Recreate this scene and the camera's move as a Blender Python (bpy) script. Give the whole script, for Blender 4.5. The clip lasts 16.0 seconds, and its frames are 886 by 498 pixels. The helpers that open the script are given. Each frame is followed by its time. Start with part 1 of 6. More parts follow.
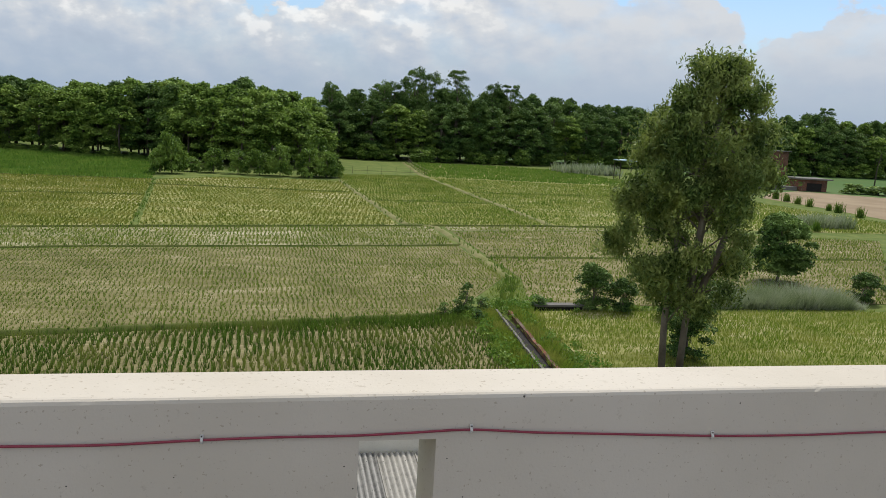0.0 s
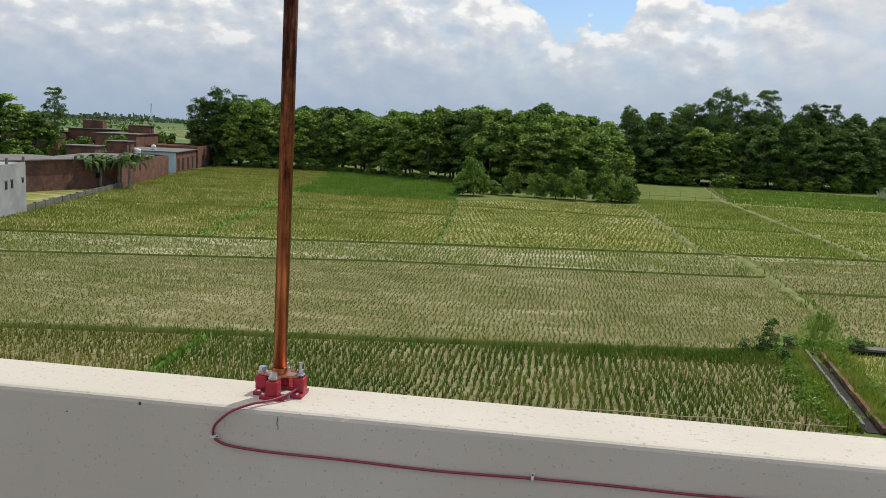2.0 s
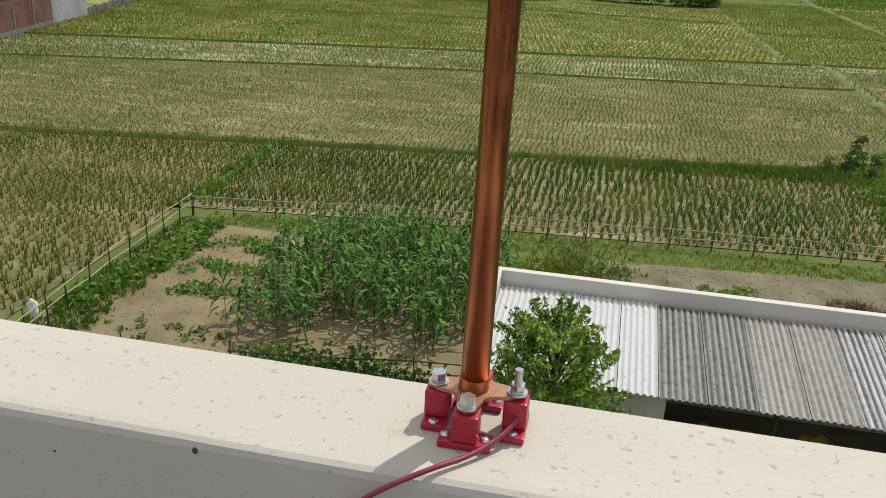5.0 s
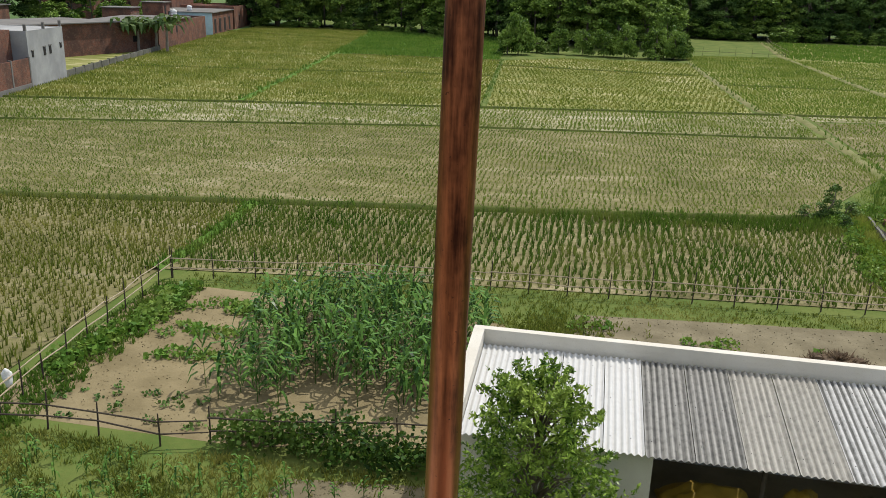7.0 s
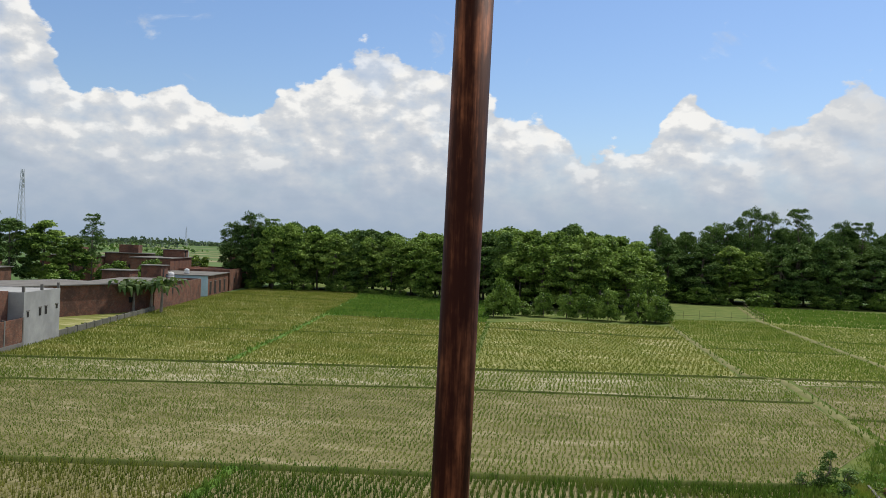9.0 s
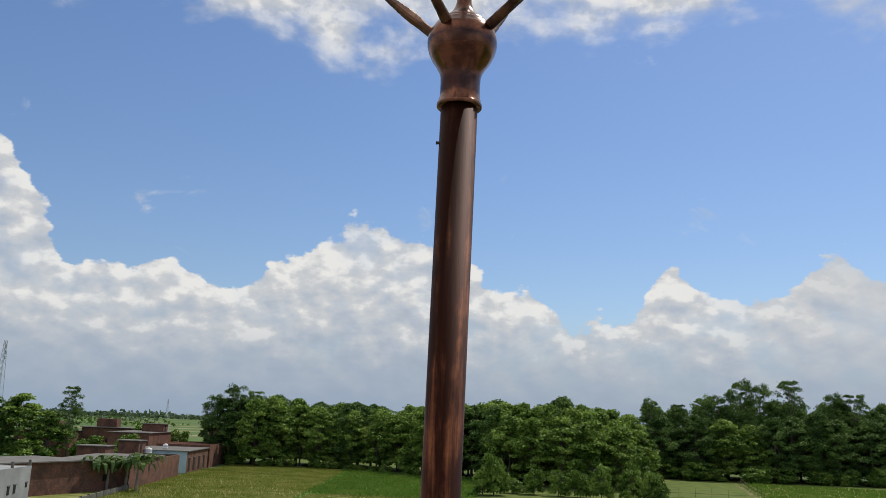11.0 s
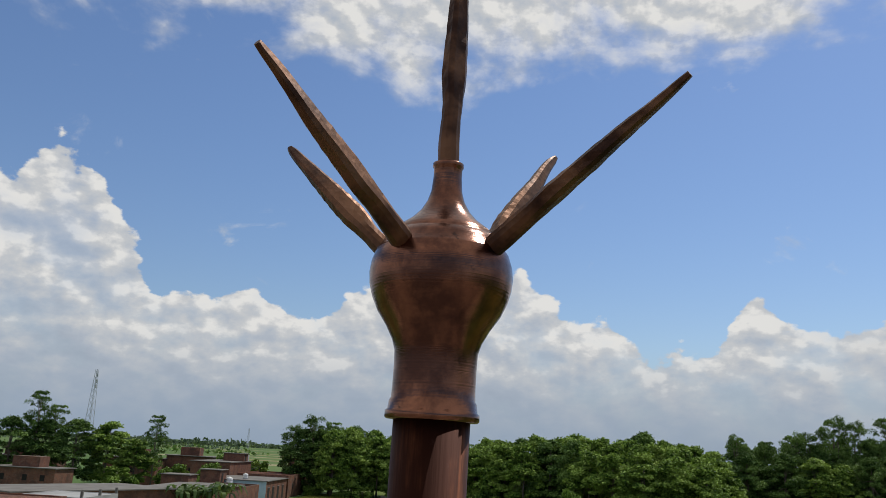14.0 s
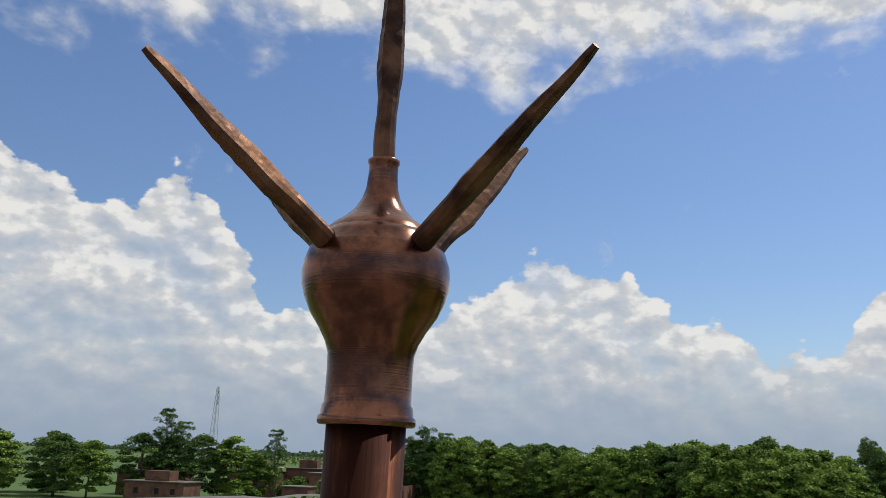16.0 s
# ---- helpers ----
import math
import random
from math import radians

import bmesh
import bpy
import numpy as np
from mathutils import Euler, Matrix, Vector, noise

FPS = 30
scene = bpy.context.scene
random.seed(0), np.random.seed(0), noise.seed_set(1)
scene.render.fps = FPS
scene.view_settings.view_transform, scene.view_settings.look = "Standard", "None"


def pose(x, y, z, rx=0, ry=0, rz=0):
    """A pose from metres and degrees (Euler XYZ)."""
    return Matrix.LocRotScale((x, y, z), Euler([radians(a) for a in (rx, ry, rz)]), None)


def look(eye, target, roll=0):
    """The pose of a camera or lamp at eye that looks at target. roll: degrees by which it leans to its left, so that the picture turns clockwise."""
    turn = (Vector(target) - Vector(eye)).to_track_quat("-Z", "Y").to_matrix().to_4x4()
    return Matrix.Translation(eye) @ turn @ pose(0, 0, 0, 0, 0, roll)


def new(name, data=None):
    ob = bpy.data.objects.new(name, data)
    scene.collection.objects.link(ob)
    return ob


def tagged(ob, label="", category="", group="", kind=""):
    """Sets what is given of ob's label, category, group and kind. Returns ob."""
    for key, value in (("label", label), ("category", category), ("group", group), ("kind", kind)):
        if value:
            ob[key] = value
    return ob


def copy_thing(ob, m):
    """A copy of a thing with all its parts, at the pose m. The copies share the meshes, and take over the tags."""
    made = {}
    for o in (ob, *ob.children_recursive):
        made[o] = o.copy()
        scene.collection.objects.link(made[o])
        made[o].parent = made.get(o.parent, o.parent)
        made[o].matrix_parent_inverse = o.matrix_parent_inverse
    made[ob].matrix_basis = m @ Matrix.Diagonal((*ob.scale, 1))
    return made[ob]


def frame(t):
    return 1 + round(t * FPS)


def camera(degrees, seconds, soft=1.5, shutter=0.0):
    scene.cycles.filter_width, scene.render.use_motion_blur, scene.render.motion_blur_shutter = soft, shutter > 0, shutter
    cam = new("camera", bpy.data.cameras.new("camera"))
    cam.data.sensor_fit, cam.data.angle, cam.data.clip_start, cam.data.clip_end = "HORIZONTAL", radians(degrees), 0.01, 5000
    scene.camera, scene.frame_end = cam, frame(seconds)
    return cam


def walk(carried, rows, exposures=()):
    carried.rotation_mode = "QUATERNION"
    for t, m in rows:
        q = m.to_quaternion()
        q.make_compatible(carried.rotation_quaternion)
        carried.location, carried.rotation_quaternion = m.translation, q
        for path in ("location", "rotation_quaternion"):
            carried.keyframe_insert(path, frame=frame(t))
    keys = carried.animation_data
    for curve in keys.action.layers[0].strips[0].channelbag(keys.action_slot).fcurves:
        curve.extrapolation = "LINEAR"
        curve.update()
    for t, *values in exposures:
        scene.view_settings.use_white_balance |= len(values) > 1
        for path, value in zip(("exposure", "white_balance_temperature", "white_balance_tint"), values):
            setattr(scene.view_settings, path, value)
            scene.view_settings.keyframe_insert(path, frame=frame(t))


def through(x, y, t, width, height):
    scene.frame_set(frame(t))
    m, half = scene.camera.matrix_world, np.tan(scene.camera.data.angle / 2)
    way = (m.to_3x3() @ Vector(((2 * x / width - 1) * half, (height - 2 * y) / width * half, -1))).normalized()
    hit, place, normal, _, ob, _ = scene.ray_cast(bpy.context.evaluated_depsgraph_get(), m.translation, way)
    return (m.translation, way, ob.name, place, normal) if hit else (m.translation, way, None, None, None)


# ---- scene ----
cam = camera(56.8, 16.0, soft=0.55)
PATH = [
    (0, (0.655, -1.62, 11.514), (1.095, 0.307, 11.206), 3.3),
    (0.5, (0.671, -1.636, 11.501), (0.82, 0.332, 11.174), 2.7),
    (1, (0.647, -1.631, 11.517), (0.604, 0.342, 11.193), 2.4),
    (1.5, (0.628, -1.611, 11.52), (0.464, 0.359, 11.214), 2.3),
    (2, (0.561, -1.525, 11.518), (0.298, 0.437, 11.231), 2.7),
    (2.5, (0.432, -1.359, 11.517), (0.101, 0.589, 11.208), 2.6),
    (3, (0.366, -1.199, 11.497), (-0.034, 0.732, 11.162), 2.2),
    (3.5, (0.338, -0.968, 11.48), (-0.11, 0.926, 11.019), 2.3),
    (4, (0.232, -0.781, 11.454), (-0.22, 1.081, 10.88), 2.6),
    (4.5, (0.121, -0.666, 11.435), (-0.279, 1.162, 10.728), 2.7),
    (4.7, (0.111, -0.635, 11.426), (-0.269, 1.184, 10.686), 2.7),
    (6.8, (0.1201, -0.5916, 11.5804), (-0.2158, 1.2578, 10.8969), 2.05),
    (7, (0.1095, -0.4941, 11.5955), (-0.2288, 1.3775, 10.9773), 1.79),
    (7.5, (0.1181, -0.5262, 11.6520), (-0.2289, 1.3845, 11.1738), 1.62),
    (8, (0.1167, -0.4971, 11.7082), (-0.2328, 1.4475, 11.3978), 1.55),
    (8.5, (0.1139, -0.4986, 11.7657), (-0.2365, 1.4649, 11.6171), 1.57),
    (9, (0.1085, -0.5107, 11.8029), (-0.2386, 1.4589, 11.8033), 2.15),
    (9.5, (0.1063, -0.5474, 11.8545), (-0.2224, 1.4186, 12.0174), 2.54),
    (10, (0.1096, -0.5599, 11.8961), (-0.2057, 1.3946, 12.1795), 2.31),
    (10.2, (0.1112, -0.5546, 11.9056), (-0.2026, 1.3931, 12.2346), 2.21),
    (12.3, (0.1154, -0.3604, 12.1050), (-0.2229, 1.5587, 12.5551), 2.13),
    (12.5, (0.1193, -0.3385, 12.1180), (-0.2301, 1.5775, 12.5731), 2.42),
    (13, (0.1336, -0.2925, 12.1453), (-0.2733, 1.6130, 12.5963), 2.33),
    (13.5, (0.1164, -0.2446, 12.1676), (-0.3209, 1.6521, 12.6269), 2.56),
    (14, (0.1031, -0.2027, 12.2018), (-0.4023, 1.6720, 12.6814), 3.07),
    (14.5, (0.1347, -0.1796, 12.2022), (-0.4369, 1.6732, 12.6924), 3.11),
    (15, (0.1488, -0.1860, 12.2026), (-0.4915, 1.6495, 12.6730), 2.64),
    (15.5, (0.1551, -0.1721, 12.1918), (-0.5344, 1.6445, 12.6664), 2.32),
    (16, (0.1601, -0.1712, 12.2031), (-0.5832, 1.6197, 12.6933), 2.17),
]
EXPOSURES = [(0, -0.32), (4.5, -0.36), (7.0, -0.2), (7.5, -0.12), (8.0, -0.2), (9.0, -0.4), (10.0, -0.46), (12.5, -0.74), (16.0, -0.6)]
walk(cam, [(t, look(eye, target, roll)) for t, eye, target, roll in PATH], EXPOSURES)

# ---------------------------------------------------------------- light
SUN_FROM = Vector((0.53 * math.cos(radians(55)), 0.85 * math.cos(radians(55)), math.sin(radians(55))))
sun = new("sun", bpy.data.lights.new("sun", "SUN"))
sun.data.energy, sun.data.angle, sun.data.color = 4.2, radians(0.53), (1.0, 0.955, 0.88)
sun.matrix_world = look(SUN_FROM * 100, (0, 0, 0))


class Nodes:
    """Short hand for node trees."""

    def __init__(self, tree):
        self.t = tree

    def add(self, kind, **props):
        n = self.t.nodes.new(kind)
        for k, v in props.items():
            if k == "operation":
                n.operation = v
            elif k == "blend":
                n.blend_type = v
            elif k == "feature":
                n.feature = v
            elif k == "wave":
                n.bands_direction = v
        return n

    def put(self, sock, v):
        if isinstance(v, bpy.types.NodeSocket):
            self.t.links.new(v, sock)
        elif isinstance(v, (tuple, list)) and len(v) == 3 and sock.type == "RGBA":
            sock.default_value = (*v, 1)
        else:
            sock.default_value = v

    def m(self, op, a, b=0.0, c=None, clamp=False):
        n = self.add("ShaderNodeMath", operation=op)
        n.use_clamp = clamp
        self.put(n.inputs[0], a)
        self.put(n.inputs[1], b)
        if c is not None:
            self.put(n.inputs[2], c)
        return n.outputs[0]

    def vec(self, x, y, z):
        n = self.add("ShaderNodeCombineXYZ")
        for s, v in zip(n.inputs, (x, y, z)):
            self.put(s, v)
        return n.outputs[0]

    def noise(self, vec, scale, detail=4.0, rough=0.55, dist=0.0):
        n = self.add("ShaderNodeTexNoise")
        if vec is not None:
            self.put(n.inputs["Vector"], vec)
        self.put(n.inputs["Scale"], scale)
        self.put(n.inputs["Detail"], detail)
        self.put(n.inputs["Roughness"], rough)
        self.put(n.inputs["Distortion"], dist)
        return n.outputs["Fac"]

    def step(self, v, a, b, to0=0.0, to1=1.0):
        n = self.add("ShaderNodeMapRange")
        n.interpolation_type = "SMOOTHSTEP"
        for s, x in zip(n.inputs[:5], (v, a, b, to0, to1)):
            self.put(s, x)
        return n.outputs[0]

    def mix(self, f, a, b, blend="MIX"):
        n = self.add("ShaderNodeMix")
        n.data_type, n.blend_type = "RGBA", blend
        self.put(n.inputs[0], f)
        self.put(n.inputs[6], a)
        self.put(n.inputs[7], b)
        return n.outputs[2]

    def ramp(self, v, stops, grey=False):
        n = self.add("ShaderNodeValToRGB")
        e = n.color_ramp.elements
        while len(e) < len(stops):
            e.new(0.5)
        for k, (p, c) in zip(e, stops):
            k.position = p
            k.color = (c, c, c, 1) if grey else (*c, 1)
        self.put(n.inputs[0], v)
        return n.outputs[0]


world = bpy.data.worlds.new("sky")
scene.world = world
world.use_nodes = True
N = Nodes(world.node_tree)
sky = N.add("ShaderNodeTexSky")
sky.sky_type, sky.sun_disc = "NISHITA", False
sky.sun_elevation, sky.sun_rotation = radians(55), math.atan2(SUN_FROM.x, SUN_FROM.y)
sky.air_density, sky.dust_density, sky.ozone_density = 1.3, 0.4, 4.0
tc = N.add("ShaderNodeTexCoord")
sep = N.add("ShaderNodeSeparateXYZ")
N.put(sep.inputs[0], tc.outputs["Generated"])
az = N.m("MULTIPLY", N.m("ARCTAN2", sep.outputs[0], sep.outputs[1]), 57.2958)
el = N.m("MULTIPLY", N.m("ARCSINE", sep.outputs[2]), 57.2958)
# height of the cumulus tops, in degrees, along the horizon from -55 to +55 degrees
TOPS = [(-55, 19), (-51, 17.6), (-47.2, 15.2), (-44, 15.6), (-41.7, 18.4), (-39, 16.4), (-37.3, 13.2), (-34.7, 9.2), (-31, 9.3), (-28, 10.3), (-24.5, 8.4), (-21, 10.5), (-18.8, 11.2), (-16, 14.0), (-13, 13.2), (-9, 12.2), (-6, 8.6), (-3.4, 9.6), (-0.6, 6.8), (4, 7.8), (6.3, 10.9), (8, 9.2), (13.5, 8.8), (17, 11.4), (19.5, 9.6), (22, 9.5), (29, 9.0), (32, 6.0), (37, 8.0), (55, 11)]
top = N.m("MULTIPLY", N.ramp(N.m("DIVIDE", N.m("ADD", az, 55), 110), [((a + 55) / 110, h / 30) for a, h in TOPS], grey=True), 30)
p = N.vec(N.m("MULTIPLY", az, 0.05), N.m("MULTIPLY", el, 0.075), 0.0)
p_up = N.vec(N.m("MULTIPLY", N.m("ADD", az, 0.4), 0.05), N.m("MULTIPLY", N.m("ADD", el, 1.0), 0.075), 0.0)
n1, n1u = N.noise(p, 4.6, 8, 0.52), N.noise(p_up, 4.6, 8, 0.52)
n2 = N.noise(p, 1.3, 7, 0.55, 0.3)
n3, n3u = N.noise(p, 11.0, 6, 0.5), N.noise(p_up, 11.0, 6, 0.5)
edge = N.m("ADD", N.m("SUBTRACT", top, el), N.m("MULTIPLY", N.m("SUBTRACT", n1, 0.5), 7.0))
bank = N.step(N.m("ADD", edge, N.m("MULTIPLY", N.m("SUBTRACT", n3, 0.5), 2.2)), -0.1, 0.35)
thin = N.step(N.m("ADD", N.m("MULTIPLY", n1, 0.6), N.m("MULTIPLY", n2, 0.4)), 0.38, 0.54, 0.72, 1.0)
bank = N.m("MULTIPLY", bank, thin)
high = N.step(N.m("ADD", N.m("ADD", n2, N.m("MULTIPLY", N.m("SUBTRACT", n1, 0.5), 0.34)), N.m("MULTIPLY", N.m("SUBTRACT", el, 27.0), 0.04)), 0.43, 0.66)
wisp = N.step(N.noise(p, 3.1, 8, 0.6, 0.6), 0.62, 0.78, 0.0, 0.55)
cover = N.m("MAXIMUM", N.m("MAXIMUM", bank, high), wisp)
light = N.m("ADD", N.m("MULTIPLY", N.m("SUBTRACT", n1, n1u), 1.35), N.m("MULTIPLY", N.m("SUBTRACT", n3, n3u), 1.25))
rise = N.step(N.m("DIVIDE", el, N.m("ADD", top, 0.01)), 0.15, 0.95, -0.14, 0.26)
light = N.m("ADD", N.m("ADD", light, rise), 0.58, clamp=True)
calm = N.step(az, 5.0, 26.0, 1.0, 0.3)
calm = N.m("MULTIPLY", calm, N.step(el, 1.0, 7.0, 0.55, 1.0))
light = N.m("ADD", N.m("MULTIPLY", N.m("SUBTRACT", light, 0.56), calm), 0.56)
cloud = N.ramp(light, [(0.0, (0.60, 0.675, 0.79)), (0.42, (0.72, 0.795, 0.905)), (0.78, (0.93, 0.955, 0.985)), (1.0, (1.26, 1.25, 1.22))])
low = N.step(el, -1.0, 8.0, 0.92, 0.0)
bg_sky, bg_cloud, bg_haze = N.add("ShaderNodeBackground"), N.add("ShaderNodeBackground"), N.add("ShaderNodeBackground")
N.put(bg_sky.inputs[0], N.mix(1.0, sky.outputs[0], (0.94, 1.0, 1.17), "MULTIPLY"))
bg_sky.inputs[1].default_value = 0.13
N.put(bg_cloud.inputs[0], cloud)
bg_cloud.inputs[1].default_value = 0.95
bg_haze.inputs[0].default_value, bg_haze.inputs[1].default_value = (0.47, 0.605, 0.79, 1), 0.9
ms1, ms2 = N.add("ShaderNodeMixShader"), N.add("ShaderNodeMixShader")
N.put(ms1.inputs[0], cover)
N.put(ms1.inputs[1], bg_sky.outputs[0])
N.put(ms1.inputs[2], bg_cloud.outputs[0])
N.put(ms2.inputs[0], low)
N.put(ms2.inputs[1], ms1.outputs[0])
N.put(ms2.inputs[2], bg_haze.outputs[0])
N.put(world.node_tree.nodes["World Output"].inputs[0], ms2.outputs[0])

# ---------------------------------------------------------------- materials


def material(name, build, rough=0.8, metal=0.0, spec=0.5):
    """build(N, coord) gives the colour, and may give bump height, bump strength and roughness."""
    m = bpy.data.materials.new(name)
    m.use_nodes = True
    n = Nodes(m.node_tree)
    b = m.node_tree.nodes["Principled BSDF"]
    pos = n.add("ShaderNodeNewGeometry").outputs["Position"]
    got = build(n, pos)
    got = got if isinstance(got, tuple) and not isinstance(got[0], float) else (got,)
    n.put(b.inputs["Base Color"], got[0])
    n.put(b.inputs["Roughness"], got[3] if len(got) > 3 else rough)
    n.put(b.inputs["Metallic"], metal)
    b.inputs["Specular IOR Level"].default_value = spec
    if len(got) > 1 and got[1] is not None:
        bump = n.add("ShaderNodeBump")
        n.put(bump.inputs["Height"], got[1])
        bump.inputs["Strength"].default_value = got[2]
        bump.inputs["Distance"].default_value = 0.02
        n.put(b.inputs["Normal"], bump.outputs[0])
    return m


def two(name, a, b, scale, fine, rough=0.85, bump=0.3, lo=0.35, hi=0.65, spec=0.3, metal=0.0):
    """A surface of two tones: patches at one scale, grain at another."""

    def build(n, pos):
        big, small = n.noise(pos, scale, 5, 0.6), n.noise(pos, fine, 4, 0.6)
        f = n.step(n.m("ADD", n.m("MULTIPLY", big, 0.65), n.m("MULTIPLY", small, 0.35)), lo, hi)
        c = n.mix(f, a, b)
        return n.mix(n.step(small, 0.3, 0.7, 0.0, 0.35), c, tuple(v * 0.6 for v in a)), small, bump

    return material(name, build, rough, metal, spec)


def leaf_material(name, a, b, c, through=0.35, rough=0.5, scale=0.6):
    """Leaves: tone by leaf and by clump, with light coming through."""
    m = bpy.data.materials.new(name)
    m.use_nodes = True
    n = Nodes(m.node_tree)
    t = m.node_tree
    bsdf = t.nodes["Principled BSDF"]
    geo = n.add("ShaderNodeNewGeometry")
    rnd = geo.outputs["Random Per Island"]
    patch = n.noise(geo.outputs["Position"], scale, 3, 0.6)
    col = n.mix(n.step(rnd, 0.0, 1.0), a, b)
    col = n.mix(n.step(patch, 0.42, 0.68), col, c)
    n.put(bsdf.inputs["Base Color"], col)
    bsdf.inputs["Roughness"].default_value = rough
    bsdf.inputs["Specular IOR Level"].default_value = 0.1
    tr = n.add("ShaderNodeBsdfTranslucent")
    n.put(tr.inputs[0], n.mix(0.5, col, (0.16, 0.24, 0.03)))
    mx = n.add("ShaderNodeMixShader")
    mx.inputs[0].default_value = through
    n.put(mx.inputs[1], bsdf.outputs[0])
    n.put(mx.inputs[2], tr.outputs[0])
    n.put(t.nodes["Material Output"].inputs[0], mx.outputs[0])
    return m


def plaster_build(n, pos, tones=((0.515, 0.470, 0.398), (0.575, 0.530, 0.462), (0.46, 0.415, 0.345))):
    big, mid, small = n.noise(pos, 1.1, 4, 0.6), n.noise(pos, 9, 5, 0.6), n.noise(pos, 140, 3, 0.6)
    c = n.mix(n.step(big, 0.35, 0.7), tones[0], tones[1])
    c = n.mix(n.step(mid, 0.55, 0.8, 0.0, 0.22), c, tones[2])
    pit = n.m("MAXIMUM", n.step(n.noise(pos, 85, 3, 0.6), 0.625, 0.68, 0.0, 0.75), n.step(n.noise(pos, 23, 5, 0.75), 0.60, 0.70, 0.0, 0.45))
    c = n.mix(pit, c, (0.36, 0.315, 0.25))
    return c, n.m("ADD", small, n.m("MULTIPLY", mid, 2.5)), 0.07


def roof_build(n, pos):
    c = n.mix(n.noise(pos, 1.5, 6, 0.6), (0.17, 0.155, 0.135), (0.25, 0.23, 0.20))
    return c, n.noise(pos, 50, 4), 0.3


def copper_build(n, pos):
    sx = n.add("ShaderNodeSeparateXYZ")
    n.put(sx.inputs[0], pos)
    streak = n.noise(n.vec(n.m("MULTIPLY", sx.outputs[0], 125), n.m("MULTIPLY", sx.outputs[1], 125), n.m("MULTIPLY", sx.outputs[2], 7)), 1.0, 4, 0.65)
    blot = n.m("ADD", n.m("MULTIPLY", n.noise(pos, 9, 5, 0.65), 0.6), n.m("MULTIPLY", n.noise(n.vec(n.m("MULTIPLY", sx.outputs[0], 70), n.m("MULTIPLY", sx.outputs[1], 70), n.m("MULTIPLY", sx.outputs[2], 26)), 1.0, 4, 0.7), 0.4))
    fine = n.noise(n.vec(n.m("MULTIPLY", sx.outputs[0], 900), n.m("MULTIPLY", sx.outputs[1], 900), n.m("MULTIPLY", sx.outputs[2], 25)), 1.0, 2)
    # pipe colour turns darker and rougher with height
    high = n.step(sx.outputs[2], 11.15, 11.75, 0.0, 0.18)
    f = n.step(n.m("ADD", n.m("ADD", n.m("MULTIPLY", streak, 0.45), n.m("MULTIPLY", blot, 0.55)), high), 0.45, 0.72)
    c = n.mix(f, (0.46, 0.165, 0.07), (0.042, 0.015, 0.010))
    spot = n.step(n.noise(pos, 220, 3, 0.6), 0.66, 0.74, 0.0, 0.8)
    c = n.mix(spot, c, (0.05, 0.022, 0.018))
    return c, n.m("ADD", n.m("MULTIPLY", fine, 0.4), n.m("MULTIPLY", streak, 0.6)), 0.035, n.m("ADD", n.m("ADD", n.m("MULTIPLY", f, 0.18), 0.33), n.m("MULTIPLY", high, 0.7))


def cast_build(n, pos):
    sx = n.add("ShaderNodeSeparateXYZ")
    n.put(sx.inputs[0], pos)
    turn = n.noise(n.vec(0.0, 0.0, n.m("MULTIPLY", sx.outputs[2], 1500)), 1.0, 3)
    blot = n.noise(pos, 45, 6, 0.7)
    c = n.mix(n.step(blot, 0.36, 0.66), (0.250, 0.108, 0.066), (0.085, 0.038, 0.028))
    spot = n.step(n.noise(pos, 260, 3, 0.6), 0.68, 0.74, 0.0, 0.8)
    c = n.mix(spot, c, (0.04, 0.02, 0.016))
    return c, n.m("ADD", n.m("MULTIPLY", turn, 0.5), n.m("MULTIPLY", blot, 0.3)), 0.055, n.m("ADD", n.m("MULTIPLY", blot, 0.20), 0.09)


def spike_build(n, pos):
    blot, dent = n.noise(pos, 30, 5, 0.6), n.noise(pos, 120, 2, 0.5)
    c = n.mix(n.step(blot, 0.40, 0.62), (0.17, 0.082, 0.045), (0.045, 0.023, 0.017))
    return c, n.m("ADD", dent, n.m("MULTIPLY", blot, 1.5)), 0.045, n.m("ADD", n.m("MULTIPLY", dent, 0.25), 0.34)


def brick_build(n, pos):
    bt = n.add("ShaderNodeTexBrick")
    sx = n.add("ShaderNodeSeparateXYZ")
    n.put(sx.inputs[0], pos)
    n.put(bt.inputs["Vector"], n.vec(n.m("ADD", sx.outputs[1], sx.outputs[0]), sx.outputs[2], 0.0))
    bt.inputs["Scale"].default_value = 1.0
    bt.inputs["Brick Width"].default_value, bt.inputs["Row Height"].default_value, bt.inputs["Mortar Size"].default_value = 0.24, 0.085, 0.01
    n.put(bt.inputs["Color1"], (0.245, 0.085, 0.048))
    n.put(bt.inputs["Color2"], (0.135, 0.050, 0.032))
    n.put(bt.inputs["Mortar"], (0.20, 0.155, 0.12))
    big = n.noise(pos, 0.5, 5, 0.65)
    c = n.mix(n.step(big, 0.38, 0.66, 0.0, 0.85), bt.outputs["Color"], (0.085, 0.05, 0.04))
    c = n.mix(n.step(n.noise(pos, 2.2, 4, 0.7), 0.52, 0.7, 0.0, 0.4), c, (0.25, 0.17, 0.12))
    return c, bt.outputs["Fac"], -0.3


